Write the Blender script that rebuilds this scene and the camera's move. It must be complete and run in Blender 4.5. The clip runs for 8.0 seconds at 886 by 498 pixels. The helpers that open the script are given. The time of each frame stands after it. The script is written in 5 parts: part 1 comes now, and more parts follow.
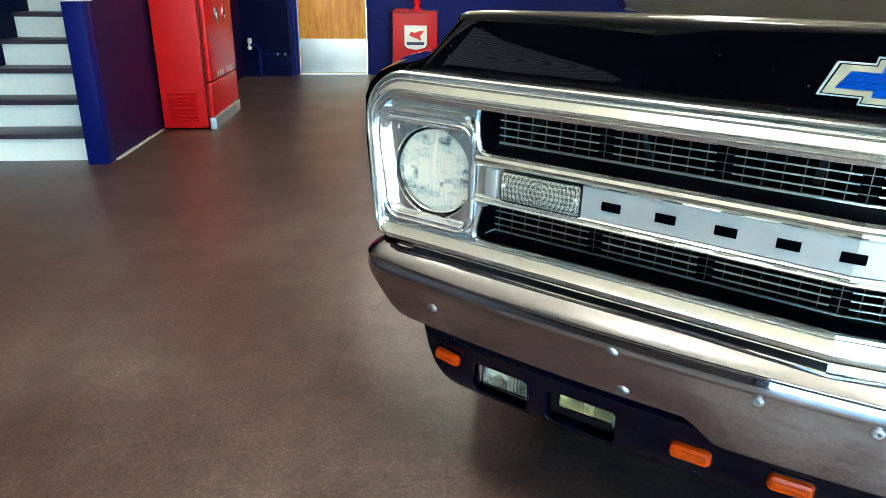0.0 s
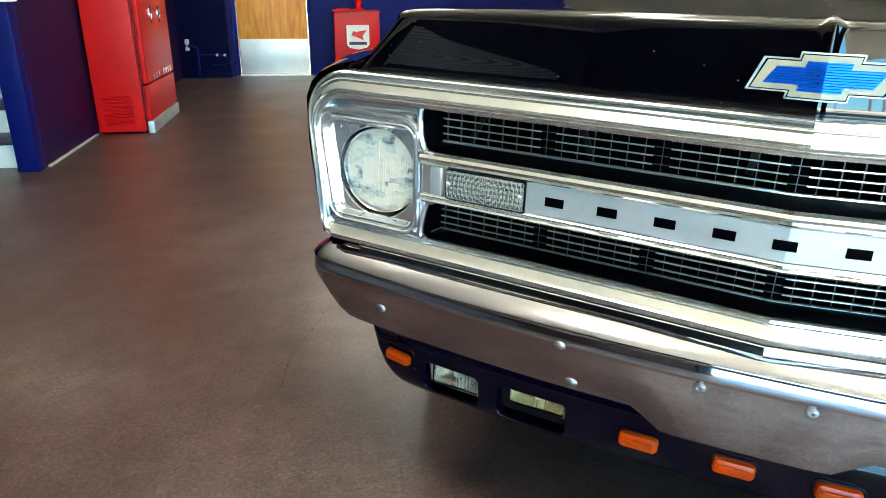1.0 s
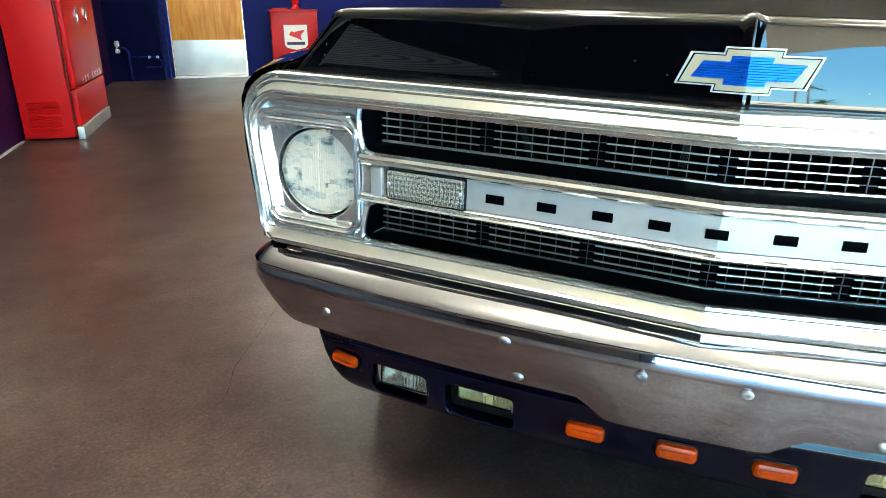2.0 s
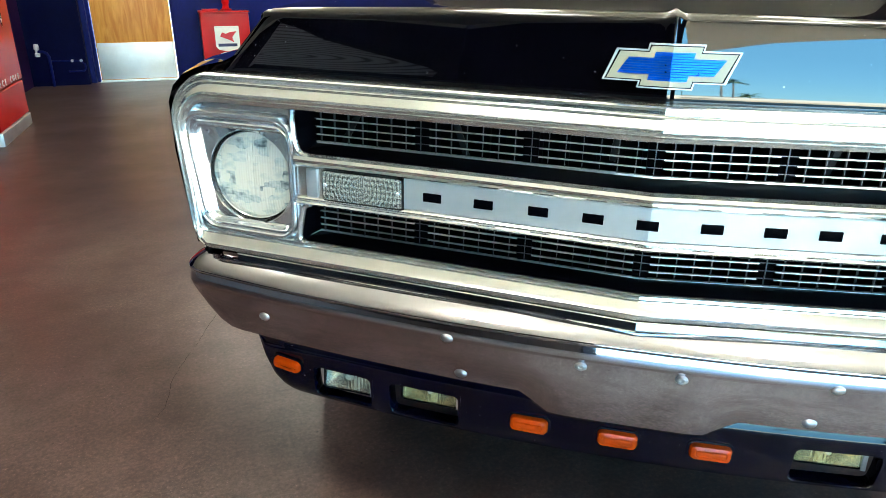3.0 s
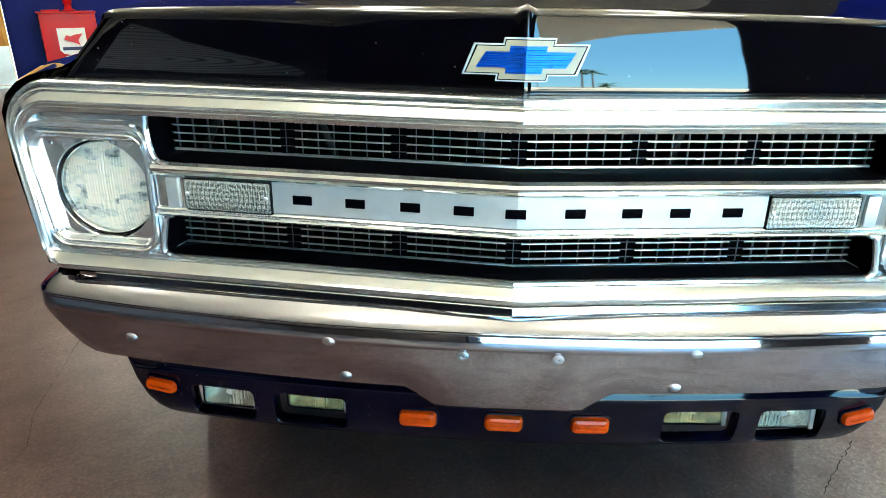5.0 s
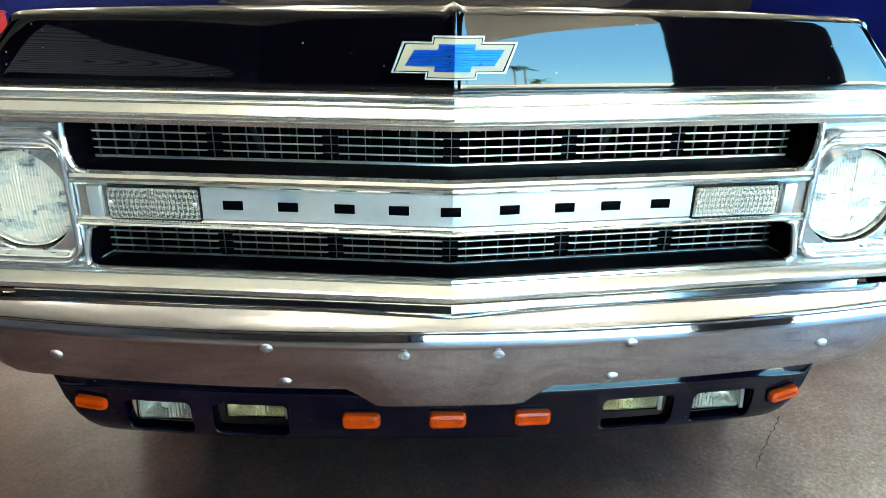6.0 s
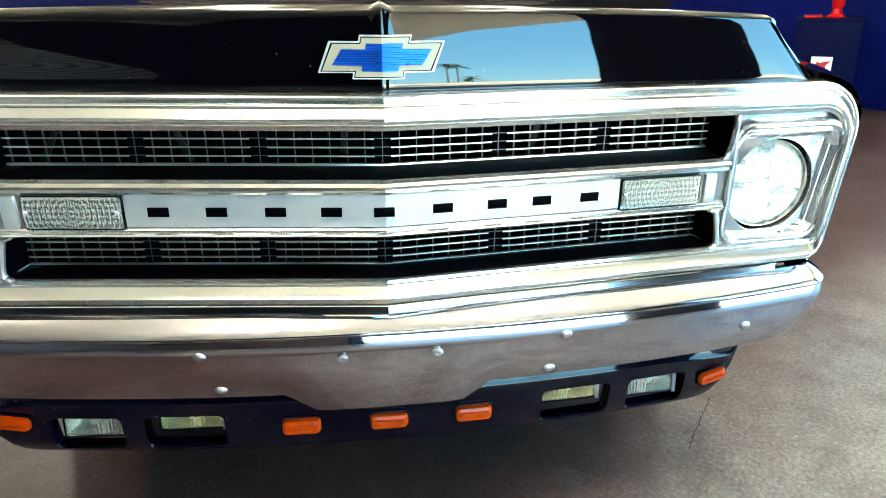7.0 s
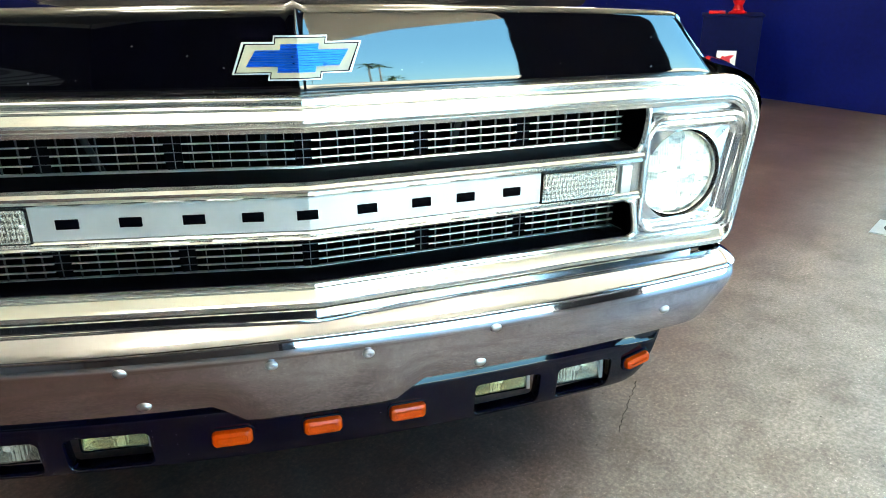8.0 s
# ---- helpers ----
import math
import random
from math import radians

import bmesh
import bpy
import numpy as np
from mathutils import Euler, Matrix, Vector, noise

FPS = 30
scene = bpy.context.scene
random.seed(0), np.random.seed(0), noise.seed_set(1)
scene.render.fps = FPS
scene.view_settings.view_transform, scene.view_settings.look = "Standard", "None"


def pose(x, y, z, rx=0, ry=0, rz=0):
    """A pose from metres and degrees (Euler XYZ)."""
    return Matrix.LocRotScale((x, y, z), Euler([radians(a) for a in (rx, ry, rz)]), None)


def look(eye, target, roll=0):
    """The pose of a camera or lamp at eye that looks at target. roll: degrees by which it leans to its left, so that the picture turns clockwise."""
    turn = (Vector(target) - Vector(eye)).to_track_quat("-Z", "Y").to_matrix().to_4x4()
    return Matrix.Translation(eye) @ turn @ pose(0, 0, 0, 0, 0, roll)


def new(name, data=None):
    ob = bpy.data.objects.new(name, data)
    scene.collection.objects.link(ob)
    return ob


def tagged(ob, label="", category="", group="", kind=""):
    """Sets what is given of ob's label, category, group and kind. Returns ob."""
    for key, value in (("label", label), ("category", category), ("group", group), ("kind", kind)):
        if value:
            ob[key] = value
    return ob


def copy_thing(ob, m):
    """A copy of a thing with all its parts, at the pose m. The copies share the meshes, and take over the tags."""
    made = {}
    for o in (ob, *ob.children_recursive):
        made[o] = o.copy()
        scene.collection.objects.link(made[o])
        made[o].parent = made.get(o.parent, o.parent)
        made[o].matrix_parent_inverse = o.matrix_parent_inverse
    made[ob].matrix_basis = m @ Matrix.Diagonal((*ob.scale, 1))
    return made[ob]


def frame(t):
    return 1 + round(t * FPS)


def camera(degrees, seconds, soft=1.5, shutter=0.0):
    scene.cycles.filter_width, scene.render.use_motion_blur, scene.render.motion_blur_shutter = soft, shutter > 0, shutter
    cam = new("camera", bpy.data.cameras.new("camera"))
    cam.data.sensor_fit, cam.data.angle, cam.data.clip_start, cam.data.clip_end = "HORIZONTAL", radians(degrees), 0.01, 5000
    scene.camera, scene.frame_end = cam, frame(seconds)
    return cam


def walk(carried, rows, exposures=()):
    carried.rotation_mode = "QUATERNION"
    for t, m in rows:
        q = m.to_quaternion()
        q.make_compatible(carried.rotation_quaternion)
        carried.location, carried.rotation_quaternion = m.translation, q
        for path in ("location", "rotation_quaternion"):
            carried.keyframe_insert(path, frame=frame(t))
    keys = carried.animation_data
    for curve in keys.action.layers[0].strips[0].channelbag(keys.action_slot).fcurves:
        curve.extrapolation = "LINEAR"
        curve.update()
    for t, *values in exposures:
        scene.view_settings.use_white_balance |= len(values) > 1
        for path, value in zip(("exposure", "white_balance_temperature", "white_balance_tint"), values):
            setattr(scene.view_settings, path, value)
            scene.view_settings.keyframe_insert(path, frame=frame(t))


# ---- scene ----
cam = camera(66.14, 8.0, soft=0.6)
PATH = [
    (0, -0.0844, -1.0893, 1.1200, 28.228, -20.689, -0.589),
    (0.5, -0.0822, -1.0876, 1.1199, 25.911, -20.704, -0.508),
    (1, -0.0798, -1.0862, 1.1189, 23.648, -20.701, -0.444),
    (2.5, -0.0695, -1.0793, 1.1179, 16.265, -20.774, -0.065),
    (3, -0.0655, -1.0794, 1.1169, 13.659, -20.761, -0.002),
    (3.5, -0.0618, -1.0771, 1.1181, 10.947, -20.868, 0.179),
    (4, -0.0588, -1.0755, 1.1170, 8.269, -20.900, 0.224),
    (4.5, -0.0550, -1.0762, 1.1169, 5.674, -20.935, 0.297),
    (6, -0.0449, -1.0715, 1.1208, -2.426, -21.398, 0.737),
    (6.5, -0.0409, -1.0705, 1.1218, -5.198, -21.541, 0.734),
    (7, -0.0374, -1.0709, 1.1226, -7.952, -21.666, 0.830),
    (7.5, -0.0333, -1.0724, 1.1224, -10.959, -21.729, 1.005),
    (8, -0.0308, -1.0739, 1.1221, -14.338, -21.822, 1.081),
]
walk(cam, [(t, pose(x, y, z, 90 + p, r, w)) for t, x, y, z, w, p, r in PATH],
     exposures=[(0, 4.2, 6480, 0), (4, 4.17, 6520, 0), (6.5, 4.22, 6850, 0), (8, 4.3, 7000, 0)])

# ---- world and light ----
world = bpy.data.worlds.new("world")
scene.world = world
world.use_nodes = True
wn, wl = world.node_tree.nodes, world.node_tree.links
wn.clear()
sky = wn.new("ShaderNodeTexSky")
sky.sky_type, sky.sun_disc = "NISHITA", False
sky.sun_elevation, sky.sun_rotation = radians(52), radians(32)
sky.air_density, sky.dust_density, sky.ozone_density, sky.altitude = 1.0, 0.0, 5.0, 0.0
bg = wn.new("ShaderNodeBackground")
bg.inputs["Strength"].default_value = 0.145
wo = wn.new("ShaderNodeOutputWorld")
blue = wn.new("ShaderNodeMix")
blue.data_type, blue.blend_type = "RGBA", "MULTIPLY"
blue.inputs[0].default_value = 1.0
blue.inputs[7].default_value = (0.71, 0.935, 0.97, 1)
wl.new(sky.outputs[0], blue.inputs[6])
haze = wn.new("ShaderNodeMix")
haze.data_type = "RGBA"
haze.inputs[0].default_value = 0.65
haze.inputs[7].default_value = (1.1, 3.2, 5.4, 1)
wl.new(blue.outputs[2], haze.inputs[6])
wl.new(haze.outputs[2], bg.inputs[0])
wl.new(bg.outputs[0], wo.inputs[0])
sun_data = bpy.data.lights.new("sun", "SUN")
sun_data.energy, sun_data.angle, sun_data.color = 5.0, radians(0.5), (1.0, 0.95, 0.88)
sun = new("sun", sun_data)
sun.matrix_world = look((5.3, 8.5, 12.8), (0, 0, 0))


# ---- materials ----
def node_mat(name, color, rough=0.5, metal=0.0, spec=0.5, coat=0.0, vary=0.15, scale=6.0, fine=60.0,
             bump=0.0, bump_scale=80.0, rough_vary=0.1, second=None, second_amount=0.5, random_amount=0.0):
    """Principled paint, metal or wood with two scales of variation in colour and roughness."""
    m = bpy.data.materials.new(name)
    m.use_nodes = True
    n, l = m.node_tree.nodes, m.node_tree.links
    b = n["Principled BSDF"]
    tc = n.new("ShaderNodeTexCoord")
    big = n.new("ShaderNodeTexNoise")
    big.inputs["Scale"].default_value, big.inputs["Detail"].default_value = scale, 5.0
    small = n.new("ShaderNodeTexNoise")
    small.inputs["Scale"].default_value, small.inputs["Detail"].default_value = fine, 3.0
    l.new(tc.outputs["Object"], big.inputs["Vector"])
    l.new(tc.outputs["Object"], small.inputs["Vector"])
    both = n.new("ShaderNodeMix")
    both.data_type = "FLOAT"
    both.inputs[0].default_value = 0.35
    l.new(big.outputs["Fac"], both.inputs[2])
    l.new(small.outputs["Fac"], both.inputs[3])
    ramp = n.new("ShaderNodeValToRGB")
    ramp.color_ramp.elements[0].position, ramp.color_ramp.elements[1].position = 0.32, 0.68
    c = color
    other = second if second else tuple(min(1.0, v * (1 + vary)) for v in c)
    low = tuple(v * (1 - vary) for v in c)
    ramp.color_ramp.elements[0].color = (*low, 1)
    ramp.color_ramp.elements[1].color = (*[a * (1 - second_amount) + o * second_amount for a, o in zip(c, other)], 1) if second else (*other, 1)
    l.new(both.outputs[0], ramp.inputs[0])
    l.new(ramp.outputs[0], b.inputs["Base Color"])
    if random_amount:
        info = n.new("ShaderNodeObjectInfo")
        hsv = n.new("ShaderNodeHueSaturation")
        mul = n.new("ShaderNodeMath")
        mul.operation = "MULTIPLY_ADD"
        mul.inputs[1].default_value, mul.inputs[2].default_value = random_amount, 1 - random_amount / 2
        l.new(info.outputs["Random"], mul.inputs[0])
        l.new(mul.outputs[0], hsv.inputs["Value"])
        l.new(ramp.outputs[0], hsv.inputs["Color"])
        l.new(hsv.outputs[0], b.inputs["Base Color"])
    rr = n.new("ShaderNodeMapRange")
    rr.inputs[1].default_value, rr.inputs[2].default_value = 0.3, 0.7
    rr.inputs[3].default_value, rr.inputs[4].default_value = max(0.0, rough * (1 - rough_vary)), min(1.0, rough * (1 + rough_vary))
    l.new(both.outputs[0], rr.inputs[0])
    l.new(rr.outputs[0], b.inputs["Roughness"])
    b.inputs["Metallic"].default_value = metal
    b.inputs["Specular IOR Level"].default_value = spec
    b.inputs["Coat Weight"].default_value = coat
    b.inputs["Coat Roughness"].default_value = 0.02
    if bump:
        bt = n.new("ShaderNodeTexNoise")
        bt.inputs["Scale"].default_value, bt.inputs["Detail"].default_value = bump_scale, 4.0
        l.new(tc.outputs["Object"], bt.inputs["Vector"])
        bn = n.new("ShaderNodeBump")
        bn.inputs["Strength"].default_value, bn.inputs["Distance"].default_value = 1.0, bump
        l.new(bt.outputs["Fac"], bn.inputs["Height"])
        l.new(bn.outputs[0], b.inputs["Normal"])
    return m


def concrete_mat(name):
    """Stained, sealed concrete: brown, worn grey with daylight painted in, fine aggregate and dark marks."""
    m = bpy.data.materials.new(name)
    m.use_nodes = True
    n, l = m.node_tree.nodes, m.node_tree.links
    b = n["Principled BSDF"]
    tc = n.new("ShaderNodeTexCoord")

    def noise_tex(s, d=6.0, rough=0.6):
        t = n.new("ShaderNodeTexNoise")
        t.inputs["Scale"].default_value, t.inputs["Detail"].default_value, t.inputs["Roughness"].default_value = s, d, rough
        l.new(tc.outputs["Object"], t.inputs["Vector"])
        return t

    def ramp_of(t, stops):
        r = n.new("ShaderNodeValToRGB")
        while len(r.color_ramp.elements) < len(stops):
            r.color_ramp.elements.new(0.5)
        for el, (p, c) in zip(r.color_ramp.elements, stops):
            el.position, el.color = p, (*c, 1)
        l.new(t.outputs["Fac"], r.inputs[0])
        return r

    def mixed(kind, fac, a, c):
        x = n.new("ShaderNodeMix")
        x.data_type, x.blend_type = "RGBA", kind
        if isinstance(fac, float):
            x.inputs[0].default_value = fac
        else:
            l.new(fac, x.inputs[0])
        l.new(a, x.inputs[6])
        l.new(c, x.inputs[7])
        return x.outputs[2]

    base = ramp_of(noise_tex(1.5, 7.0, 0.62), [(0.28, (0.036, 0.019, 0.016)), (0.5, (0.055, 0.033, 0.029)), (0.72, (0.088, 0.060, 0.053))])
    mid = ramp_of(noise_tex(4.5, 6.0, 0.62), [(0.28, (0.64, 0.60, 0.58)), (0.5, (1, 1, 1)), (0.72, (1.22, 1.22, 1.21))])
    grit = ramp_of(noise_tex(85.0, 5.0, 0.75), [(0.30, (0.52, 0.51, 0.51)), (0.5, (1, 1, 1)), (0.68, (1.7, 1.68, 1.65))])
    # brown gives way to worn grey towards the side doors, paled with painted daylight
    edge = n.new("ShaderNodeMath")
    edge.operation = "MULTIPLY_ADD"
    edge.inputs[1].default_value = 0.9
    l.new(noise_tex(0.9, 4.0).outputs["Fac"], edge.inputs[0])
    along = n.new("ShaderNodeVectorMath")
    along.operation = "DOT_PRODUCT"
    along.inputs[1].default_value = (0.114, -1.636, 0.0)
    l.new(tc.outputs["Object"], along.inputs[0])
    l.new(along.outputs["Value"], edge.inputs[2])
    daylit_wear = n.new("ShaderNodeMapRange")
    daylit_wear.interpolation_type = "SMOOTHSTEP"
    daylit_wear.inputs[1].default_value, daylit_wear.inputs[2].default_value = 0.40, 1.6
    daylit_wear.inputs[3].default_value, daylit_wear.inputs[4].default_value = 0.0, 0.85
    l.new(edge.outputs[0], daylit_wear.inputs[0])
    # grey raised so the colour itself holds the daylight
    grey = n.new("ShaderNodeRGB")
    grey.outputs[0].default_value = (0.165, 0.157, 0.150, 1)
    worn = mixed("MIX", daylit_wear.outputs[0], base.outputs[0], grey.outputs[0])
    c1 = mixed("MULTIPLY", 1.0, worn, mid.outputs[0])
    blotch = ramp_of(noise_tex(14.0, 4.0, 0.6), [(0.3, (0.84, 0.82, 0.81)), (0.5, (1, 1, 1)), (0.7, (1.12, 1.12, 1.11))])
    c1 = mixed("MULTIPLY", 1.0, c1, blotch.outputs[0])
    c2 = mixed("MULTIPLY", 0.9, c1, grit.outputs[0])
    marks = ramp_of(noise_tex(2.6, 6.0, 0.6), [(0.26, (0.42, 0.36, 0.34)), (0.40, (1, 1, 1))])
    c3 = mixed("MULTIPLY", 0.8, c2, marks.outputs[0])
    l.new(c3, b.inputs["Base Color"])
    dots = ramp_of(noise_tex(120.0, 3.0, 0.7), [(0.61, (1, 1, 1)), (0.65, (2.1, 2.15, 2.15))])
    where = ramp_of(noise_tex(5.5, 4.0, 0.6), [(0.43, (0, 0, 0)), (0.58, (1, 1, 1))])
    c3 = mixed("MULTIPLY", where.outputs[0], c3, dots.outputs[0])
    pits = ramp_of(noise_tex(60.0, 2.0, 0.5), [(0.25, (0.35, 0.33, 0.33)), (0.29, (1, 1, 1))])
    c3 = mixed("MULTIPLY", 1.0, c3, pits.outputs[0])
    l.new(c3, b.inputs["Base Color"])
    rr = n.new("ShaderNodeMapRange")
    rr.inputs[1].default_value, rr.inputs[2].default_value = 0.25, 0.75
    rr.inputs[3].default_value, rr.inputs[4].default_value = 0.29, 0.37
    l.new(noise_tex(1.4, 6.0, 0.6).outputs["Fac"], rr.inputs[0])
    l.new(rr.outputs[0], b.inputs["Roughness"])
    b.inputs["Specular IOR Level"].default_value = 0.21
    bt = noise_tex(230.0, 3.0, 0.7)
    bn = n.new("ShaderNodeBump")
    bn.inputs["Strength"].default_value, bn.inputs["Distance"].default_value = 0.6, 0.00012
    l.new(bt.outputs["Fac"], bn.inputs["Height"])
    l.new(bn.outputs[0], b.inputs["Normal"])
    return m


def lens_mat(name, color, flute, tint_rough=0.06, rings=False, clear=0.6, deep=0.0015, waffle=0.0):
    """Pressed clear lamp glass with fluted ridges."""
    m = bpy.data.materials.new(name)
    m.use_nodes = True
    n, l = m.node_tree.nodes, m.node_tree.links
    b = n["Principled BSDF"]
    b.inputs["Base Color"].default_value = (*color, 1)
    b.inputs["Transmission Weight"].default_value = clear
    b.inputs["Roughness"].default_value = tint_rough
    b.inputs["IOR"].default_value = 1.45
    tc = n.new("ShaderNodeTexCoord")
    w = n.new("ShaderNodeTexWave")
    if rings:
        w.wave_type, w.rings_direction = "RINGS", "Y"
    else:
        w.wave_type, w.bands_direction = "BANDS", "X"
    w.inputs["Scale"].default_value, w.inputs["Distortion"].default_value = flute, 0.0 if waffle else 0.6
    w.inputs["Detail"].default_value, w.inputs["Detail Scale"].default_value = 2.0, 1.0
    l.new(tc.outputs["Object"], w.inputs["Vector"])
    big = n.new("ShaderNodeTexVoronoi")
    big.inputs["Scale"].default_value = 26.0
    l.new(tc.outputs["Object"], big.inputs["Vector"])
    s = n.new("ShaderNodeMath")
    s.operation = "MULTIPLY_ADD"
    s.inputs[1].default_value = 0.1 if waffle else 0.5
    l.new(big.outputs["Distance"], s.inputs[0])
    ring = n.new("ShaderNodeMath")
    ring.operation = "MULTIPLY"
    ring.inputs[1].default_value = 1.05 if waffle else 1.0
    l.new(w.outputs["Fac"], ring.inputs[0])
    l.new(ring.outputs[0], s.inputs[2])
    for axis in ("X", "Z") if waffle else ():
        g = n.new("ShaderNodeTexWave")
        g.wave_type, g.bands_direction = "BANDS", axis
        g.inputs["Scale"].default_value = waffle if axis == "X" else waffle * 0.45
        l.new(tc.outputs["Object"], g.inputs["Vector"])
        more = n.new("ShaderNodeMath")
        more.operation = "ADD"
        l.new(s.outputs[0], more.inputs[0])
        l.new(g.outputs["Fac"], more.inputs[1])
        s = more
    if waffle:
        # darker base colour in the grooves between the prisms
        groove = n.new("ShaderNodeValToRGB")
        groove.color_ramp.elements[0].position, groove.color_ramp.elements[1].position = 0.30, 0.62
        groove.color_ramp.elements[0].color = (0.28, 0.30, 0.29, 1)
        groove.color_ramp.elements[1].color = (*color, 1)
        third = n.new("ShaderNodeMath")
        third.operation = "MULTIPLY"
        third.inputs[1].default_value = 0.31
        l.new(s.outputs[0], third.inputs[0])
        l.new(third.outputs[0], groove.inputs[0])
        l.new(groove.outputs[0], b.inputs["Base Color"])
    bn = n.new("ShaderNodeBump")
    bn.inputs["Strength"].default_value, bn.inputs["Distance"].default_value = 0.8, deep
    l.new(s.outputs[0], bn.inputs["Height"])
    l.new(bn.outputs[0], b.inputs["Normal"])
    return m


def head_lens_mat(name):
    """Pressed headlamp glass: blocks of prisms, each with flutes of its own, over the silvered bowl."""
    m = bpy.data.materials.new(name)
    m.use_nodes = True
    n, l = m.node_tree.nodes, m.node_tree.links
    b = n["Principled BSDF"]
    b.inputs["Transmission Weight"].default_value = 0.45
    b.inputs["Roughness"].default_value = 0.04
    b.inputs["IOR"].default_value = 1.47
    tc = n.new("ShaderNodeTexCoord")
    mp = n.new("ShaderNodeMapping")
    mp.inputs["Scale"].default_value = (38.0, 0.0, 60.0)
    l.new(tc.outputs["Object"], mp.inputs["Vector"])
    block = n.new("ShaderNodeTexVoronoi")
    block.distance = "CHEBYCHEV"
    block.inputs["Scale"].default_value, block.inputs["Randomness"].default_value = 1.0, 0.75
    l.new(mp.outputs[0], block.inputs["Vector"])
    sep = n.new("ShaderNodeSeparateColor")
    l.new(block.outputs["Color"], sep.inputs[0])
    # milky and clear blocks
    t = n.new("ShaderNodeTexNoise")
    t.inputs["Scale"].default_value, t.inputs["Detail"].default_value = 1.6, 5.0
    l.new(mp.outputs[0], t.inputs["Vector"])
    both = n.new("ShaderNodeMix")
    both.data_type = "FLOAT"
    both.inputs[0].default_value = 0.45
    l.new(t.outputs["Fac"], both.inputs[2])
    l.new(sep.outputs[0], both.inputs[3])
    r = n.new("ShaderNodeValToRGB")
    r.color_ramp.elements.new(0.45)
    for el, (p, c) in zip(r.color_ramp.elements, ((0.20, (0.16, 0.20, 0.22)), (0.34, (0.64, 0.70, 0.68)), (0.50, (0.93, 0.90, 0.78)))):
        el.position, el.color = p, (*c, 1)
    l.new(both.outputs[0], r.inputs[0])
    l.new(r.outputs[0], b.inputs["Base Color"])
    # fine upright flutes, deeper in some blocks
    w = n.new("ShaderNodeTexWave")
    w.wave_type, w.bands_direction = "BANDS", "X"
    w.inputs["Scale"].default_value = 60.0
    l.new(tc.outputs["Object"], w.inputs["Vector"])
    deep = n.new("ShaderNodeMath")
    deep.operation = "MULTIPLY"
    l.new(w.outputs["Fac"], deep.inputs[0])
    l.new(sep.outputs[1], deep.inputs[1])
    step = n.new("ShaderNodeMath")
    step.operation = "ADD"
    l.new(deep.outputs[0], step.inputs[0])
    l.new(block.outputs["Distance"], step.inputs[1])
    bn = n.new("ShaderNodeBump")
    bn.inputs["Strength"].default_value, bn.inputs["Distance"].default_value = 0.7, 0.0009
    l.new(step.outputs[0], bn.inputs["Height"])
    l.new(bn.outputs[0], b.inputs["Normal"])
    return m


def wood_mat(name, a, c):
    m = bpy.data.materials.new(name)
    m.use_nodes = True
    n, l = m.node_tree.nodes, m.node_tree.links
    b = n["Principled BSDF"]
    tc = n.new("ShaderNodeTexCoord")
    mp = n.new("ShaderNodeMapping")
    mp.inputs["Scale"].default_value = (6.0, 6.0, 0.7)
    l.new(tc.outputs["Object"], mp.inputs["Vector"])
    t = n.new("ShaderNodeTexNoise")
    t.inputs["Scale"].default_value, t.inputs["Detail"].default_value, t.inputs["Distortion"].default_value = 3.0, 8.0, 1.2
    l.new(mp.outputs[0], t.inputs["Vector"])
    r = n.new("ShaderNodeValToRGB")
    r.color_ramp.elements[0].position, r.color_ramp.elements[1].position = 0.35, 0.65
    r.color_ramp.elements[0].color, r.color_ramp.elements[1].color = (*a, 1), (*c, 1)
    l.new(t.outputs["Fac"], r.inputs[0])
    l.new(r.outputs[0], b.inputs["Base Color"])
    b.inputs["Roughness"].default_value = 0.4
    return m


CHROME = node_mat("chrome", (0.78, 0.79, 0.81), 0.035, 1.0, vary=0.04, scale=9, bump=0.00003, bump_scale=25, rough_vary=0.6)
BOLT = node_mat("dull bolt chrome", (0.36, 0.37, 0.40), 0.32, 1.0, vary=0.1, scale=60)
BUMPER_CHROME = node_mat("bumper chrome", (0.40, 0.40, 0.46), 0.045, 1.0, vary=0.05, scale=5, bump=0.00008, bump_scale=14, rough_vary=0.6)
ALUMINIUM = node_mat("bright anodised aluminium", (0.66, 0.665, 0.655), 0.14, 0.90, vary=0.04, scale=7, rough_vary=0.12)
BEZEL = node_mat("satin bezel aluminium", (0.76, 0.775, 0.80), 0.09, 0.90, vary=0.04, scale=9, rough_vary=0.08)
INLAY_METAL = node_mat("dull moulding metal", (0.25, 0.27, 0.33), 0.12, 1.0, vary=0.08, scale=12)
BRUSHED = node_mat("satin silver panel", (0.46, 0.50, 0.53), 0.38, 0.62, vary=0.05, scale=20, bump=0.00002, bump_scale=300)
BLACK_PAINT = node_mat("gloss black paint", (0.0004, 0.0004, 0.0012), 0.02, 0.0, 0.68, coat=0.0, vary=0.2, scale=8, bump=0.00003, bump_scale=9)
VALANCE_PAINT = node_mat("gloss navy black paint", (0.0005, 0.0008, 0.0055), 0.05, 0.0, 0.30, coat=0.0, vary=0.2, scale=8)
BLACK_SATIN = node_mat("satin black", (0.0005, 0.0005, 0.0014), 0.38, spec=0.015, vary=0.3, scale=20)
BLACK_MATT = node_mat("matt black", (0.0007, 0.0007, 0.0012), 0.8, spec=0.012, vary=0.3, scale=20)
DARK_METAL = node_mat("dark radiator metal", (0.012, 0.012, 0.014), 0.5, 0.6, vary=0.3, scale=15)
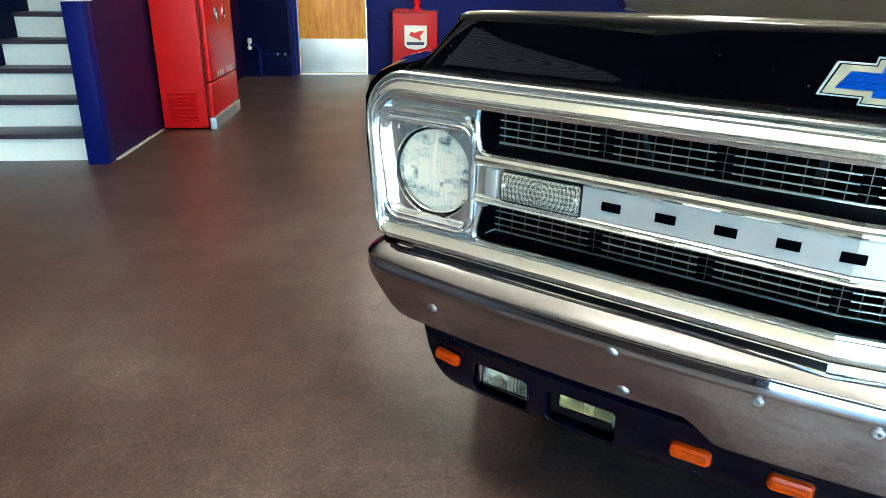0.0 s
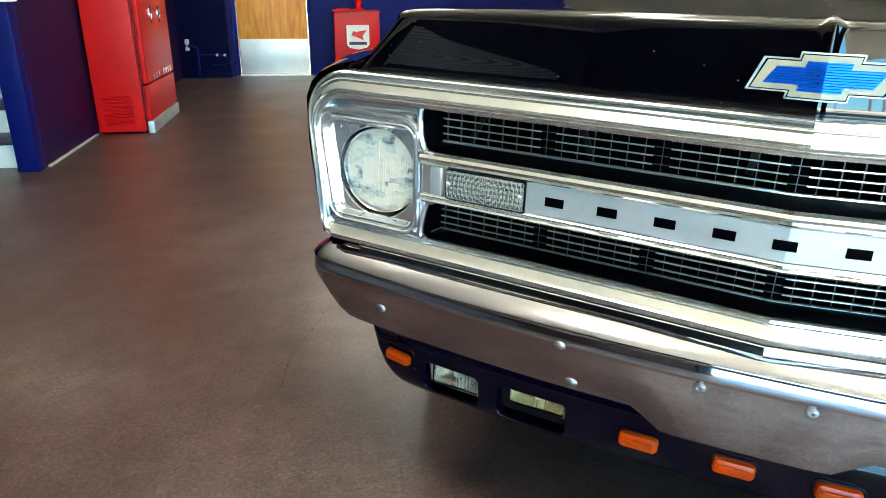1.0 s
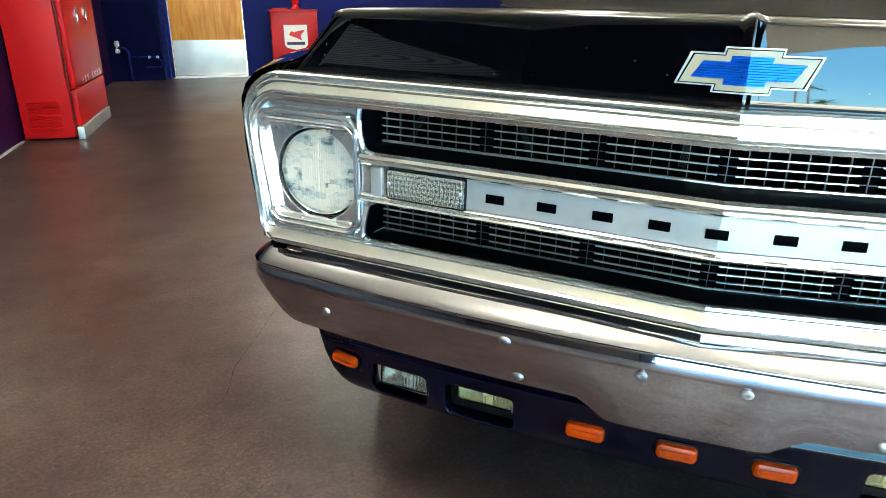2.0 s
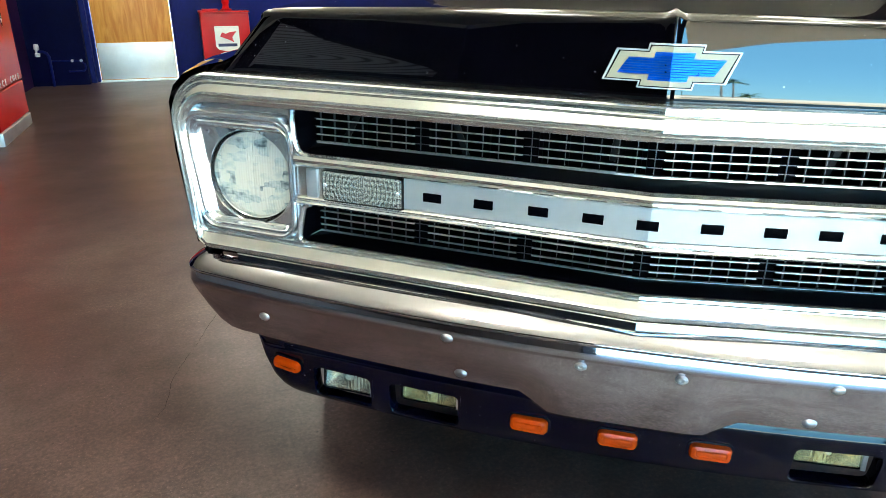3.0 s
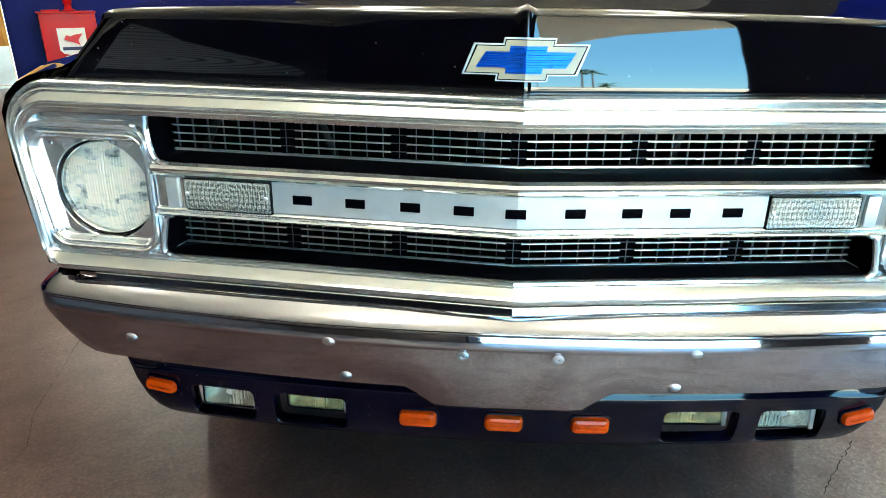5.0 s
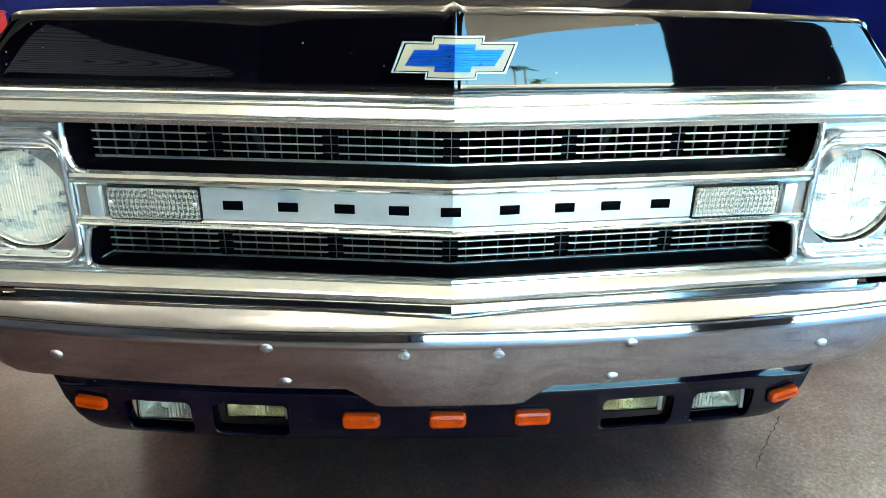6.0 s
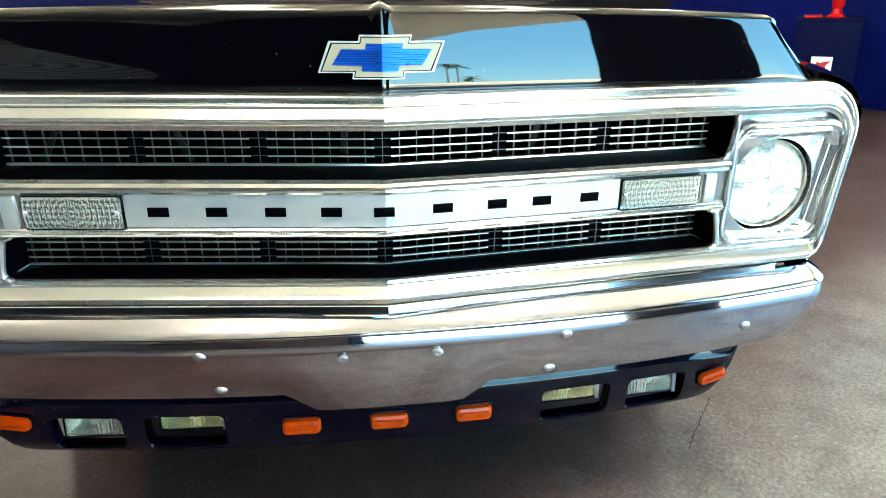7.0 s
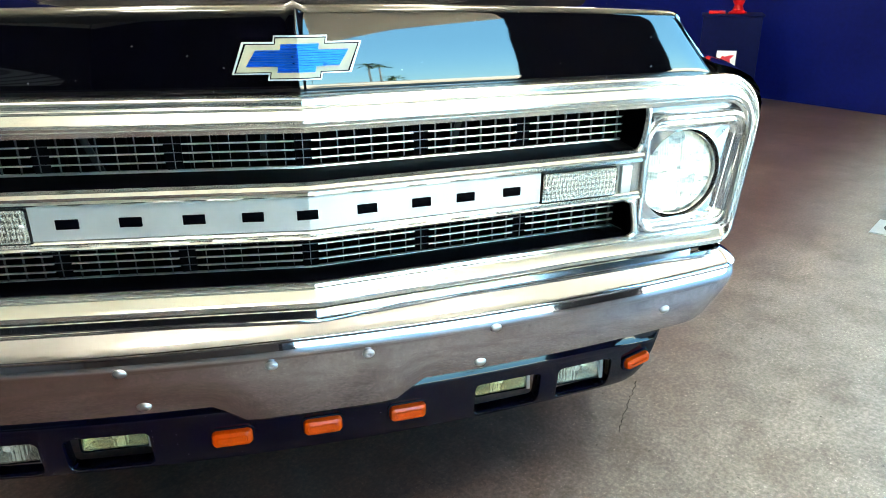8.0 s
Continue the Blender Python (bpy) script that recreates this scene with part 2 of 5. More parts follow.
def speckled(m, scale, size, share):
    """Scatter pale dust specks over a paint."""
    n, l = m.node_tree.nodes, m.node_tree.links
    b = n["Principled BSDF"]
    src = b.inputs["Base Color"].links[0].from_socket
    tc = n.new("ShaderNodeTexCoord")
    v = n.new("ShaderNodeTexVoronoi")
    v.inputs["Scale"].default_value = scale
    l.new(tc.outputs["Object"], v.inputs["Vector"])
    near = n.new("ShaderNodeMath")
    near.operation = "LESS_THAN"
    near.inputs[1].default_value = size
    l.new(v.outputs["Distance"], near.inputs[0])
    sep = n.new("ShaderNodeSeparateColor")
    l.new(v.outputs["Color"], sep.inputs[0])
    few = n.new("ShaderNodeMath")
    few.operation = "LESS_THAN"
    few.inputs[1].default_value = share
    l.new(sep.outputs[0], few.inputs[0])
    both = n.new("ShaderNodeMath")
    both.operation = "MULTIPLY"
    l.new(near.outputs[0], both.inputs[0])
    l.new(few.outputs[0], both.inputs[1])
    x = n.new("ShaderNodeMix")
    x.data_type = "RGBA"
    x.inputs[7].default_value = (0.16, 0.16, 0.17, 1)
    l.new(both.outputs[0], x.inputs[0])
    l.new(src, x.inputs[6])
    l.new(x.outputs[2], b.inputs["Base Color"])


speckled(BLACK_PAINT, 62.0, 0.075, 0.35)
speckled(VALANCE_PAINT, 70.0, 0.08, 0.25)
WIRE = node_mat("bright grille wire", (0.88, 0.88, 0.88), 0.32, 1.0, vary=0.06, scale=30)
WIRE_DARK = node_mat("dull grille wire", (0.11, 0.115, 0.13), 0.35, 1.0, vary=0.2, scale=30)
REFLECTOR = node_mat("silvered reflector", (0.93, 0.93, 0.91), 0.12, 1.0, vary=0.03)
BULB = node_mat("amber tinted bulb", (0.75, 0.50, 0.22), 0.15, vary=0.05)
DIM_REFLECTOR = node_mat("dull silvered reflector", (0.62, 0.62, 0.60), 0.3, 1.0, vary=0.2, scale=50)
HEAD_GLASS = head_lens_mat("fluted headlamp glass")
SIGNAL_GLASS = lens_mat("ribbed signal glass", (0.90, 0.92, 0.88), 39.0, 0.05, rings=True, clear=0.80, deep=0.00005, waffle=70.0)
FOG_GLASS = lens_mat("clear fog lamp glass", (0.72, 0.70, 0.60), 44.0, 0.02, clear=0.85, deep=0.0005)
YELLOW_GLASS = lens_mat("yellow fog lamp glass", (0.82, 0.71, 0.40), 44.0, 0.02, clear=0.82, deep=0.0005)
AMBER = node_mat("amber plastic", (0.50, 0.046, 0.001), 0.22, 0.0, 0.25, coat=0.0, vary=0.2, scale=40)
AMBER.node_tree.nodes["Principled BSDF"].inputs["Subsurface Weight"].default_value = 0.0
EMBLEM_WHITE = node_mat("cream enamel", (0.30, 0.285, 0.22), 0.25, 0.0, 0.3, coat=0.0, vary=0.05)
EMBLEM_BLUE = node_mat("blue foil enamel", (0.002, 0.085, 0.47), 0.30, 0.86, coat=0.15, vary=0.15, scale=60)
RUBBER = node_mat("tyre rubber", (0.015, 0.015, 0.016), 0.75, vary=0.2, bump=0.0004)
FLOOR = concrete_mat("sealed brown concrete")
BLUE_WALL = node_mat("royal blue wall paint", (0.0015, 0.005, 0.092), 0.45, spec=0.12, vary=0.25, scale=1.5, fine=30, bump=0.0004, bump_scale=60)
NAVY_WALL = node_mat("navy blue wall paint", (0.0014, 0.0030, 0.030), 0.6, spec=0.05, vary=0.3, scale=1.5, fine=30, bump=0.0004, bump_scale=60)
VIOLET_WALL = node_mat("dark violet wall paint", (0.012, 0.003, 0.034), 0.5, spec=0.15, vary=0.3, scale=1.5, fine=40, bump=0.0005, bump_scale=60)
WHITE_RISER = node_mat("white painted riser", (0.70, 0.76, 0.74), 0.5, vary=0.08, scale=3, fine=40)
TREAD_PAINT = node_mat("dark worn tread paint", (0.035, 0.025, 0.045), 0.45, vary=0.4, scale=8)
CEILING = node_mat("cream ceiling paint", (0.88, 0.82, 0.68), 0.8, vary=0.06, scale=1.0)
CREAM_WALL = node_mat("cream wall paint", (0.70, 0.66, 0.56), 0.7, vary=0.06, scale=1.2, fine=40)
DADO = node_mat("grey-brown wall paint", (0.115, 0.098, 0.098), 0.6, vary=0.12, scale=1.2, fine=40)
SEALANT = node_mat("grey floor sealant", (0.36, 0.34, 0.34), 0.7, vary=0.2, scale=5)
SCREEN = node_mat("grey wall paint", (0.15, 0.15, 0.175), 0.8, spec=0.1, vary=0.1, scale=1.2, fine=40)
# pale ringed tone of the slab mirrored in the hood, painted as colour
HOOD_PATCH = bpy.data.materials.new("grey ringed reflection patch")
HOOD_PATCH.use_nodes = True


def oval_rings(m):
    n, l = m.node_tree.nodes, m.node_tree.links
    tc = n.new("ShaderNodeTexCoord")
    mp = n.new("ShaderNodeMapping")
    mp.inputs["Location"].default_value = (0.0, 0.62, -3.95)
    mp.inputs["Scale"].default_value = (0.0, 0.38, 2.0)
    l.new(tc.outputs["Object"], mp.inputs["Vector"])
    w = n.new("ShaderNodeTexWave")
    w.wave_type, w.rings_direction = "RINGS", "X"
    w.inputs["Scale"].default_value, w.inputs["Distortion"].default_value, w.inputs["Detail"].default_value = 2.4, 1.2, 1.5
    l.new(mp.outputs[0], w.inputs["Vector"])
    c = n.new("ShaderNodeValToRGB")
    c.color_ramp.elements[0].position, c.color_ramp.elements[1].position = 0.05, 0.45
    c.color_ramp.elements[0].color, c.color_ramp.elements[1].color = (0.13, 0.125, 0.14, 1), (0.42, 0.41, 0.46, 1)
    l.new(w.outputs["Fac"], c.inputs[0])
    l.new(c.outputs[0], n["Principled BSDF"].inputs["Base Color"])
    n["Principled BSDF"].inputs["Roughness"].default_value = 0.75


oval_rings(HOOD_PATCH)
CANOPY = node_mat("tan canopy paint", (0.27, 0.235, 0.20), 0.7, vary=0.1, scale=1.0)
CRACK = node_mat("crack shadow", (0.012, 0.010, 0.009), 0.9, spec=0.1, vary=0.3)
PLASTER = node_mat("dark interior wall", (0.022, 0.021, 0.025), 0.9, spec=0.05, vary=0.15, scale=1.5)
MACHINE_RED = node_mat("red enamel", (0.46, 0.004, 0.006), 0.33, spec=0.25, coat=0.0, vary=0.12, scale=3)
MACHINE_DARK = node_mat("dark louvre recess", (0.12, 0.004, 0.006), 0.5, vary=0.1)
STEEL = node_mat("brushed stainless steel", (0.70, 0.73, 0.72), 0.5, 1.0, vary=0.12, scale=5, fine=120)
DOOR_WOOD = wood_mat("varnished orange oak", (0.55, 0.20, 0.018), (0.70, 0.33, 0.05))
WHITE_SIGN = node_mat("white enamel sign", (0.80, 0.79, 0.74), 0.35, vary=0.05, scale=20)
RED_SIGN = node_mat("red sign enamel", (0.60, 0.02, 0.03), 0.35, vary=0.1)
NAVY_SIGN = node_mat("navy sign enamel", (0.02, 0.03, 0.09), 0.4, vary=0.1)
WHITE_LETTER = node_mat("white lettering", (0.8, 0.8, 0.78), 0.4, vary=0.05)
DRY_EARTH = node_mat("dry earth", (0.30, 0.21, 0.13), 0.95, vary=0.3, scale=0.2)
OUT_GROUND = node_mat("outdoor concrete", (0.68, 0.60, 0.47), 0.9, vary=0.15, scale=0.3)
LEAF = node_mat("palm leaf", (0.05, 0.09, 0.03), 0.6, vary=0.3)
BARK = node_mat("palm bark", (0.16, 0.12, 0.09), 0.85, vary=0.3)
# glow added to the lamp reflectors to brighten the ceiling
CEILING_FILL = bpy.data.materials.new("added ceiling fill glow")
CEILING_FILL.use_nodes = True
CEILING_FILL.node_tree.nodes["Principled BSDF"].inputs["Emission Color"].default_value = (1.0, 0.96, 0.89, 1)
CEILING_FILL.node_tree.nodes["Principled BSDF"].inputs["Emission Strength"].default_value = 2.2
TUBE = bpy.data.materials.new("lamp tube")
TUBE.use_nodes = True
TUBE.node_tree.nodes["Principled BSDF"].inputs["Emission Color"].default_value = (1.0, 0.96, 0.89, 1)
TUBE.node_tree.nodes["Principled BSDF"].inputs["Emission Strength"].default_value = 4.0


# ---- mesh helpers ----
def part(name, bm, material, parent=None, label="", sharp=32, crease=False):
    """Link a bmesh as one mesh object under a thing or part."""
    bmesh.ops.remove_doubles(bm, verts=bm.verts, dist=1e-5)
    bmesh.ops.recalc_face_normals(bm, faces=bm.faces)
    lim = radians(sharp)
    for f in bm.faces:
        f.smooth = True
    for e in bm.edges:
        if len(e.link_faces) == 2 and e.calc_face_angle(0) > lim:
            e.smooth = False
        if crease and abs(e.verts[0].co.x) < 1e-5 and abs(e.verts[1].co.x) < 1e-5:
            e.smooth = False
    me = bpy.data.meshes.new(name)
    bm.to_mesh(me)
    bm.free()
    me.materials.append(material)
    ob = new(name, me)
    ob.parent = parent
    if label:
        ob["label"] = label
    return ob


def empty(name, m=None):
    ob = new(name)
    ob.empty_display_size = 0.1
    if m is not None:
        ob.matrix_basis = m
    return ob


def add_box(bm, x0, x1, y0, y1, z0, z1, bevel=0.0, seg=2, m=None):
    mat = Matrix.Translation(((x0 + x1) / 2, (y0 + y1) / 2, (z0 + z1) / 2)) @ Matrix.Diagonal((x1 - x0, y1 - y0, z1 - z0, 1))
    made = bmesh.ops.create_cube(bm, size=1.0, matrix=(m @ mat) if m else mat)
    if bevel:
        edges = list({e for v in made["verts"] for e in v.link_edges})
        bmesh.ops.bevel(bm, geom=edges, offset=bevel, segments=seg, affect="EDGES", profile=0.6)
    return bm


def boxed(*a, **k):
    return add_box(bmesh.new(), *a, **k)


def add_rows(bm, rows, close=False, close_rows=False):
    """Skin rows of points with quads."""
    grid = [[bm.verts.new(p) for p in r] for r in rows]
    n = len(grid[0])
    pairs = list(zip(grid, grid[1:])) + ([(grid[-1], grid[0])] if close_rows else [])
    for a, b in pairs:
        for i in range(n if close else n - 1):
            j = (i + 1) % n
            vs = [a[i], a[j], b[j], b[i]]
            if len({tuple(round(c, 7) for c in v.co) for v in vs}) >= 3:
                try:
                    bm.faces.new(vs)
                except ValueError:
                    pass
    return grid


def cap(bm, ring):
    try:
        bm.faces.new(ring)
    except ValueError:
        pass


def turned(bm, profile, n=32, m=None):
    """Turn (radius, height) pairs round local z."""
    m = m or Matrix.Identity(4)
    rows = []
    for r, h in profile:
        rows.append([m @ Vector((r * math.cos(2 * math.pi * i / n), r * math.sin(2 * math.pi * i / n), h)) for i in range(n)])
    g = add_rows(bm, rows, close=True)
    if profile[0][0] > 1e-6:
        cap(bm, g[0])
    if profile[-1][0] > 1e-6:
        cap(bm, g[-1])
    return bm


FACE_FRONT = pose(0, 0, 0, 90, 0, 0)     # local z turned to face -y


def vee(x):
    """Depth of the grille's shallow V at x."""
    return 0.12 * abs(x)


def inset(corners, widths):
    """Move each edge of a counter-clockwise polygon inwards by its own width."""
    n = len(corners)
    lines = []
    for i in range(n):
        a, b = Vector(corners[i]), Vector(corners[(i + 1) % n])
        d = (b - a).normalized()
        nrm = Vector((-d.y, d.x))
        lines.append((a + nrm * widths[i], d))
    out = []
    for i in range(n):
        (p, d), (q, e) = lines[i - 1], lines[i]
        cross = d.x * e.y - d.y * e.x
        t = ((q.x - p.x) * e.y - (q.y - p.y) * e.x) / cross
        out.append(tuple(p + d * t))
    return out


def round_loop(corners, radii, counts, arc=8):
    """A polygon with rounded corners as points; counts: points along each edge, so that alike loops match."""
    n = len(corners)
    ins = []
    for i in range(n):
        c = Vector(corners[i])
        a = (Vector(corners[i - 1]) - c).normalized()
        b = (Vector(corners[(i + 1) % n]) - c).normalized()
        ins.append((c, a, b, radii[i]))
    pts = []
    for i in range(n):
        c, a, b, r = ins[i]
        half = math.acos(max(-1, min(1, a.dot(b)))) / 2
        cut = r / math.tan(half)
        centre = c + (a + b).normalized() * (r / math.sin(half))
        p0, p1 = c + a * cut, c + b * cut
        v0, v1 = p0 - centre, p1 - centre
        ang0 = math.atan2(v0.y, v0.x)
        turn = math.atan2(v0.x * v1.y - v0.y * v1.x, v0.dot(v1))
        for k in range(arc + 1):
            t = ang0 + turn * k / arc
            pts.append((centre.x + r * math.cos(t), centre.y + r * math.sin(t)))
        c2, a2, _, r2 = ins[(i + 1) % n]
        h2 = math.acos(max(-1, min(1, ins[(i + 1) % n][1].dot(ins[(i + 1) % n][2])))) / 2
        q = c2 + a2 * (r2 / math.tan(h2))
        for k in range(1, counts[i]):
            pts.append(tuple(p1.lerp(q, k / counts[i])))
    return pts


# ---- room: axes turned against the truck ----
UX, UY = 0.833, 0.553
ROOM = Matrix(((UX, -UY, 0, 0), (UY, UX, 0, 0), (0, 0, 1, 0), (0, 0, 0, 1)))   # u, v, z -> x, y, z
CEIL = 3.4


def structure(name, bm, material, label, category="wall", m=ROOM):
    ob = part(name, bm, material)
    ob.matrix_basis = m
    return tagged(ob, label, category, kind="structure")


def wall_with_openings(u0, u1, v0, v1, z1, holes):
    """A wall along u with openings (ua, ub, za, zb)."""
    bm = bmesh.new()
    at = u0
    for ua, ub, za, zb in sorted(holes):
        add_box(bm, at, ua, v0, v1, 0, z1)
        if za > 0.01:
            add_box(bm, ua, ub, v0, v1, 0, za)
        add_box(bm, ua, ub, v0, v1, zb, z1)
        at = ub
    add_box(bm, at, u1, v0, v1, 0, z1)
    return bm


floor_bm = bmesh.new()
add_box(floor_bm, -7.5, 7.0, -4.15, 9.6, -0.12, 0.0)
structure("floor", floor_bm, FLOOR, "brown sealed concrete floor with stains and worn grey, daylight painted in", "floor")
structure("ground", boxed(-160, 160, -200, 60, -0.32, -0.125), OUT_GROUND, "concrete yard outside the workshop", "ground")
structure("ceiling", boxed(-7.5, 7.0, -4.3, 9.6, CEIL, CEIL + 0.15), CEILING, "cream painted workshop ceiling", "ceiling")

# end wall with the door recess
structure("wall_end", wall_with_openings(-7.5, 7.0, 9.18, 9.45, CEIL, [(-1.80, -0.76, 0.0, 2.12)]), BLUE_WALL, "royal blue painted end wall")
structure("wall_end_navy", boxed(-2.52, -1.86, 9.02, 9.176, 0, CEIL), NAVY_WALL, "dark navy painted wall pier beside the door")
structure("wall_stair", boxed(-2.632, -2.50, 3.99, 9.016, 0, CEIL), VIOLET_WALL, "dark violet painted stair wall")
structure("wall_outer", boxed(-7.5, -7.2, -4.0, 1.2, 0, CEIL), PLASTER, "dark painted side wall beyond the stairs")
structure("wall_outer_light", boxed(-7.5, -7.2, 1.2, 9.18, 0, CEIL), SCREEN, "grey painted side wall beside the stairs")
structure("wall_stair_back", boxed(-7.2, -3.85, 6.6, 6.8, 0, CEIL), NAVY_WALL, "dark blue wall beside the stairs")
structure("wall_opening", wall_with_openings(-7.5, 5.1, -4.3, -4.0, CEIL, [(-2.9, 0.45, 0.0, 3.30), (1.50, 4.8, 0.0, 2.92)]),
          PLASTER, "dark workshop wall with two wide door openings")
upper = bmesh.new()
for a, b, z0 in ((-7.16, -2.9, 3.25), (-2.9, 0.45, 3.31), (0.45, 1.50, 2.93), (1.50, 4.8, 2.93), (4.8, 5.06, 2.93)):
    add_box(upper, a, b, -3.996, -3.97, z0, CEIL)
structure("wall_opening_upper", upper, CREAM_WALL, "cream painted upper band over the door openings", "wall")
dado = boxed(-7.198, -7.13, -3.98, 6.59, 0.0, 0.95)
structure("wall_dado", dado, DADO, "grey-brown painted lower band of the side wall")
structure("wall_dado_front", boxed(-7.12, -2.95, -3.997, -3.98, 0.0, 0.95), DADO, "grey-brown painted lower band beside the door opening")
# added patch cut to a slope, on the dark side wall, for the hood to reflect
screen = bmesh.new()
outline = [(-0.95, 1.64), (-1.38, 2.98), (-2.5, 2.38), (-3.5, 1.86), (-3.66, 1.70), (-3.60, 1.56), (-2.2, 1.55)]
add_rows(screen, [[Vector((u, v, z)) for v, z in outline] for u in (-7.19, -7.165)], close=True)
for u in (-7.19, -7.165):
    cap(screen, [screen.verts.new((u, v, z)) for v, z in outline])
structure("hood_reflection_patch", screen, HOOD_PATCH, "added grey patch with a sloping top and oval rings for the hood's reflection", "panel")
structure("wall_outer_upper", boxed(-7.198, -7.17, -3.96, 6.59, 3.28, CEIL), CREAM_WALL, "cream painted upper band of the side wall")
bm = boxed(-9, 0.9, -8.9, -4.3, 3.34, 3.5)
for vert in bm.verts:
    if vert.co.y < -8 and vert.co.x < 0:
        vert.co.y = -14.6
structure("canopy", bm, CANOPY, "tan painted canopy outside the door openings", "canopy")
for cu in (-6.5, 0.78):
    structure("canopy_post", boxed(cu - 0.09, cu + 0.09, -6.2, -6.02, -0.02, 3.34), PLASTER, "dark steel canopy post", "post")
right = Matrix.Translation((4.472, 4.512, 0)) @ pose(0, 0, 0, 0, 0, -71.2)
structure("wall_right", boxed(-4.2, 1.7, 0, 0.2, 0, CEIL), BLUE_WALL, "deep blue painted side wall", m=right)
side = ROOM @ Matrix.Translation((5.1, 0, 0)) @ pose(0, 0, 0, 0, 0, 90)
structure("wall_corner", boxed(5.1, 7.0, -0.45, -0.25, 0, CEIL), PLASTER, "dark return wall beside the door opening")
structure("wall_far_side", boxed(6.8, 7.0, -0.25, 9.18, 0, CEIL), PLASTER, "dark workshop side wall behind the blue partition")
structure("wall_right_back", wall_with_openings(-4.0, -0.45, -0.2, 0.0, CEIL, [(-3.8, -0.65, 0.0, 2.92)]), PLASTER, "dark workshop side wall with a door opening", m=side)
structure("wall_right_upper", boxed(-3.96, -0.46, 0.003, 0.03, 2.93, CEIL), CREAM_WALL, "cream painted upper band over the side opening", m=side)


# ---- pickup truck ----
TILT = 1.314
truck = tagged(empty("pickup_truck", pose(-0.0055, 0, 0, 0, TILT, 0.31)), "black vintage pickup truck with bright grille and chrome bumper", "truck")

FRAME_OUT = [(-0.889, 0.601), (0.889, 0.601), (0.927, 0.9575), (-0.927, 0.9575)]
FRAME_R = [0.045, 0.045, 0.100, 0.100]
FRAME_N = [48, 10, 48, 10]


def ring_points(corners, radii, counts, dy, arc=10):
    return [Vector((x, vee(x) + dy, z)) for x, z in round_loop(corners, radii, counts, arc)]


def grille_frame():
    """Stepped surround: (inset, depth) along the top and sides, and along the bottom."""
    top = [(0, 0.06), (0, 0.004), (0.0020, -0.0060), (0.0045, -0.0095), (0.0075, -0.0095), (0.0088, -0.0060), (0.0140, -0.0068), (0.0152, -0.0110), (0.0172, -0.0122), (0.0190, -0.0108),
           (0.0202, -0.0082), (0.0350, -0.0180), (0.0362, -0.0202), (0.0384, -0.0205), (0.0402, -0.0180), (0.0450, -0.0165), (0.0462, -0.0180), (0.0480, -0.0168), (0.0495, -0.0132), (0.0552, -0.0108), (0.057, -0.004), (0.057, 0.05)]
    low = [(0, 0.06), (0, 0.004), (0.0020, -0.0120), (0.0040, -0.0145), (0.0060, -0.0150), (0.0080, -0.0152), (0.0120, -0.0158), (0.0140, -0.0160), (0.0165, -0.0170), (0.0180, -0.0212),
           (0.0200, -0.0218), (0.0220, -0.0196), (0.0236, -0.0184), (0.0440, -0.0080), (0.0452, -0.0104), (0.0472, -0.0102), (0.0486, -0.0072), (0.0508, -0.0068), (0.0528, -0.0066), (0.0550, -0.0060), (0.057, -0.001), (0.057, 0.05)]
    bm = bmesh.new()
    rows = []
    for (u, dy), (ub, dyb) in zip(top, low):
        c = inset(FRAME_OUT, [ub * 0.78, u * 0.56, u, u * 0.56])
        pts = round_loop(c, [max(0.012, r - u * 0.7) for r in FRAME_R], FRAME_N, 10)
        row = []
        for i, (x, z) in enumerate(pts):
            w = i / 10 if i <= 10 else 1.0 if i < 58 else max(0.0, 1 - (i - 58) / 10) if i <= 68 else 0.0
            row.append(Vector((x, vee(x) + dy + (dyb - dy) * w, z)))
        rows.append(row)
    add_rows(bm, rows, close=True, close_rows=True)
    return bm


surround = part("grille_surround", grille_frame(), ALUMINIUM, truck, "bright aluminium grille surround with stepped ridges", 16, True)


def side_box(s):
    """Corner points of a headlamp bezel on side s, counter-clockwise from the front."""
    c = [(0.640, 0.638), (0.868, 0.638), (0.908, 0.8975), (0.640, 0.8975)]
    return c if s > 0 else [(-x, z) for x, z in (c[1], c[0], c[3], c[2])]


LAMP_X, LAMP_Z = 0.7535, 0.7560
PLATE = 0.011


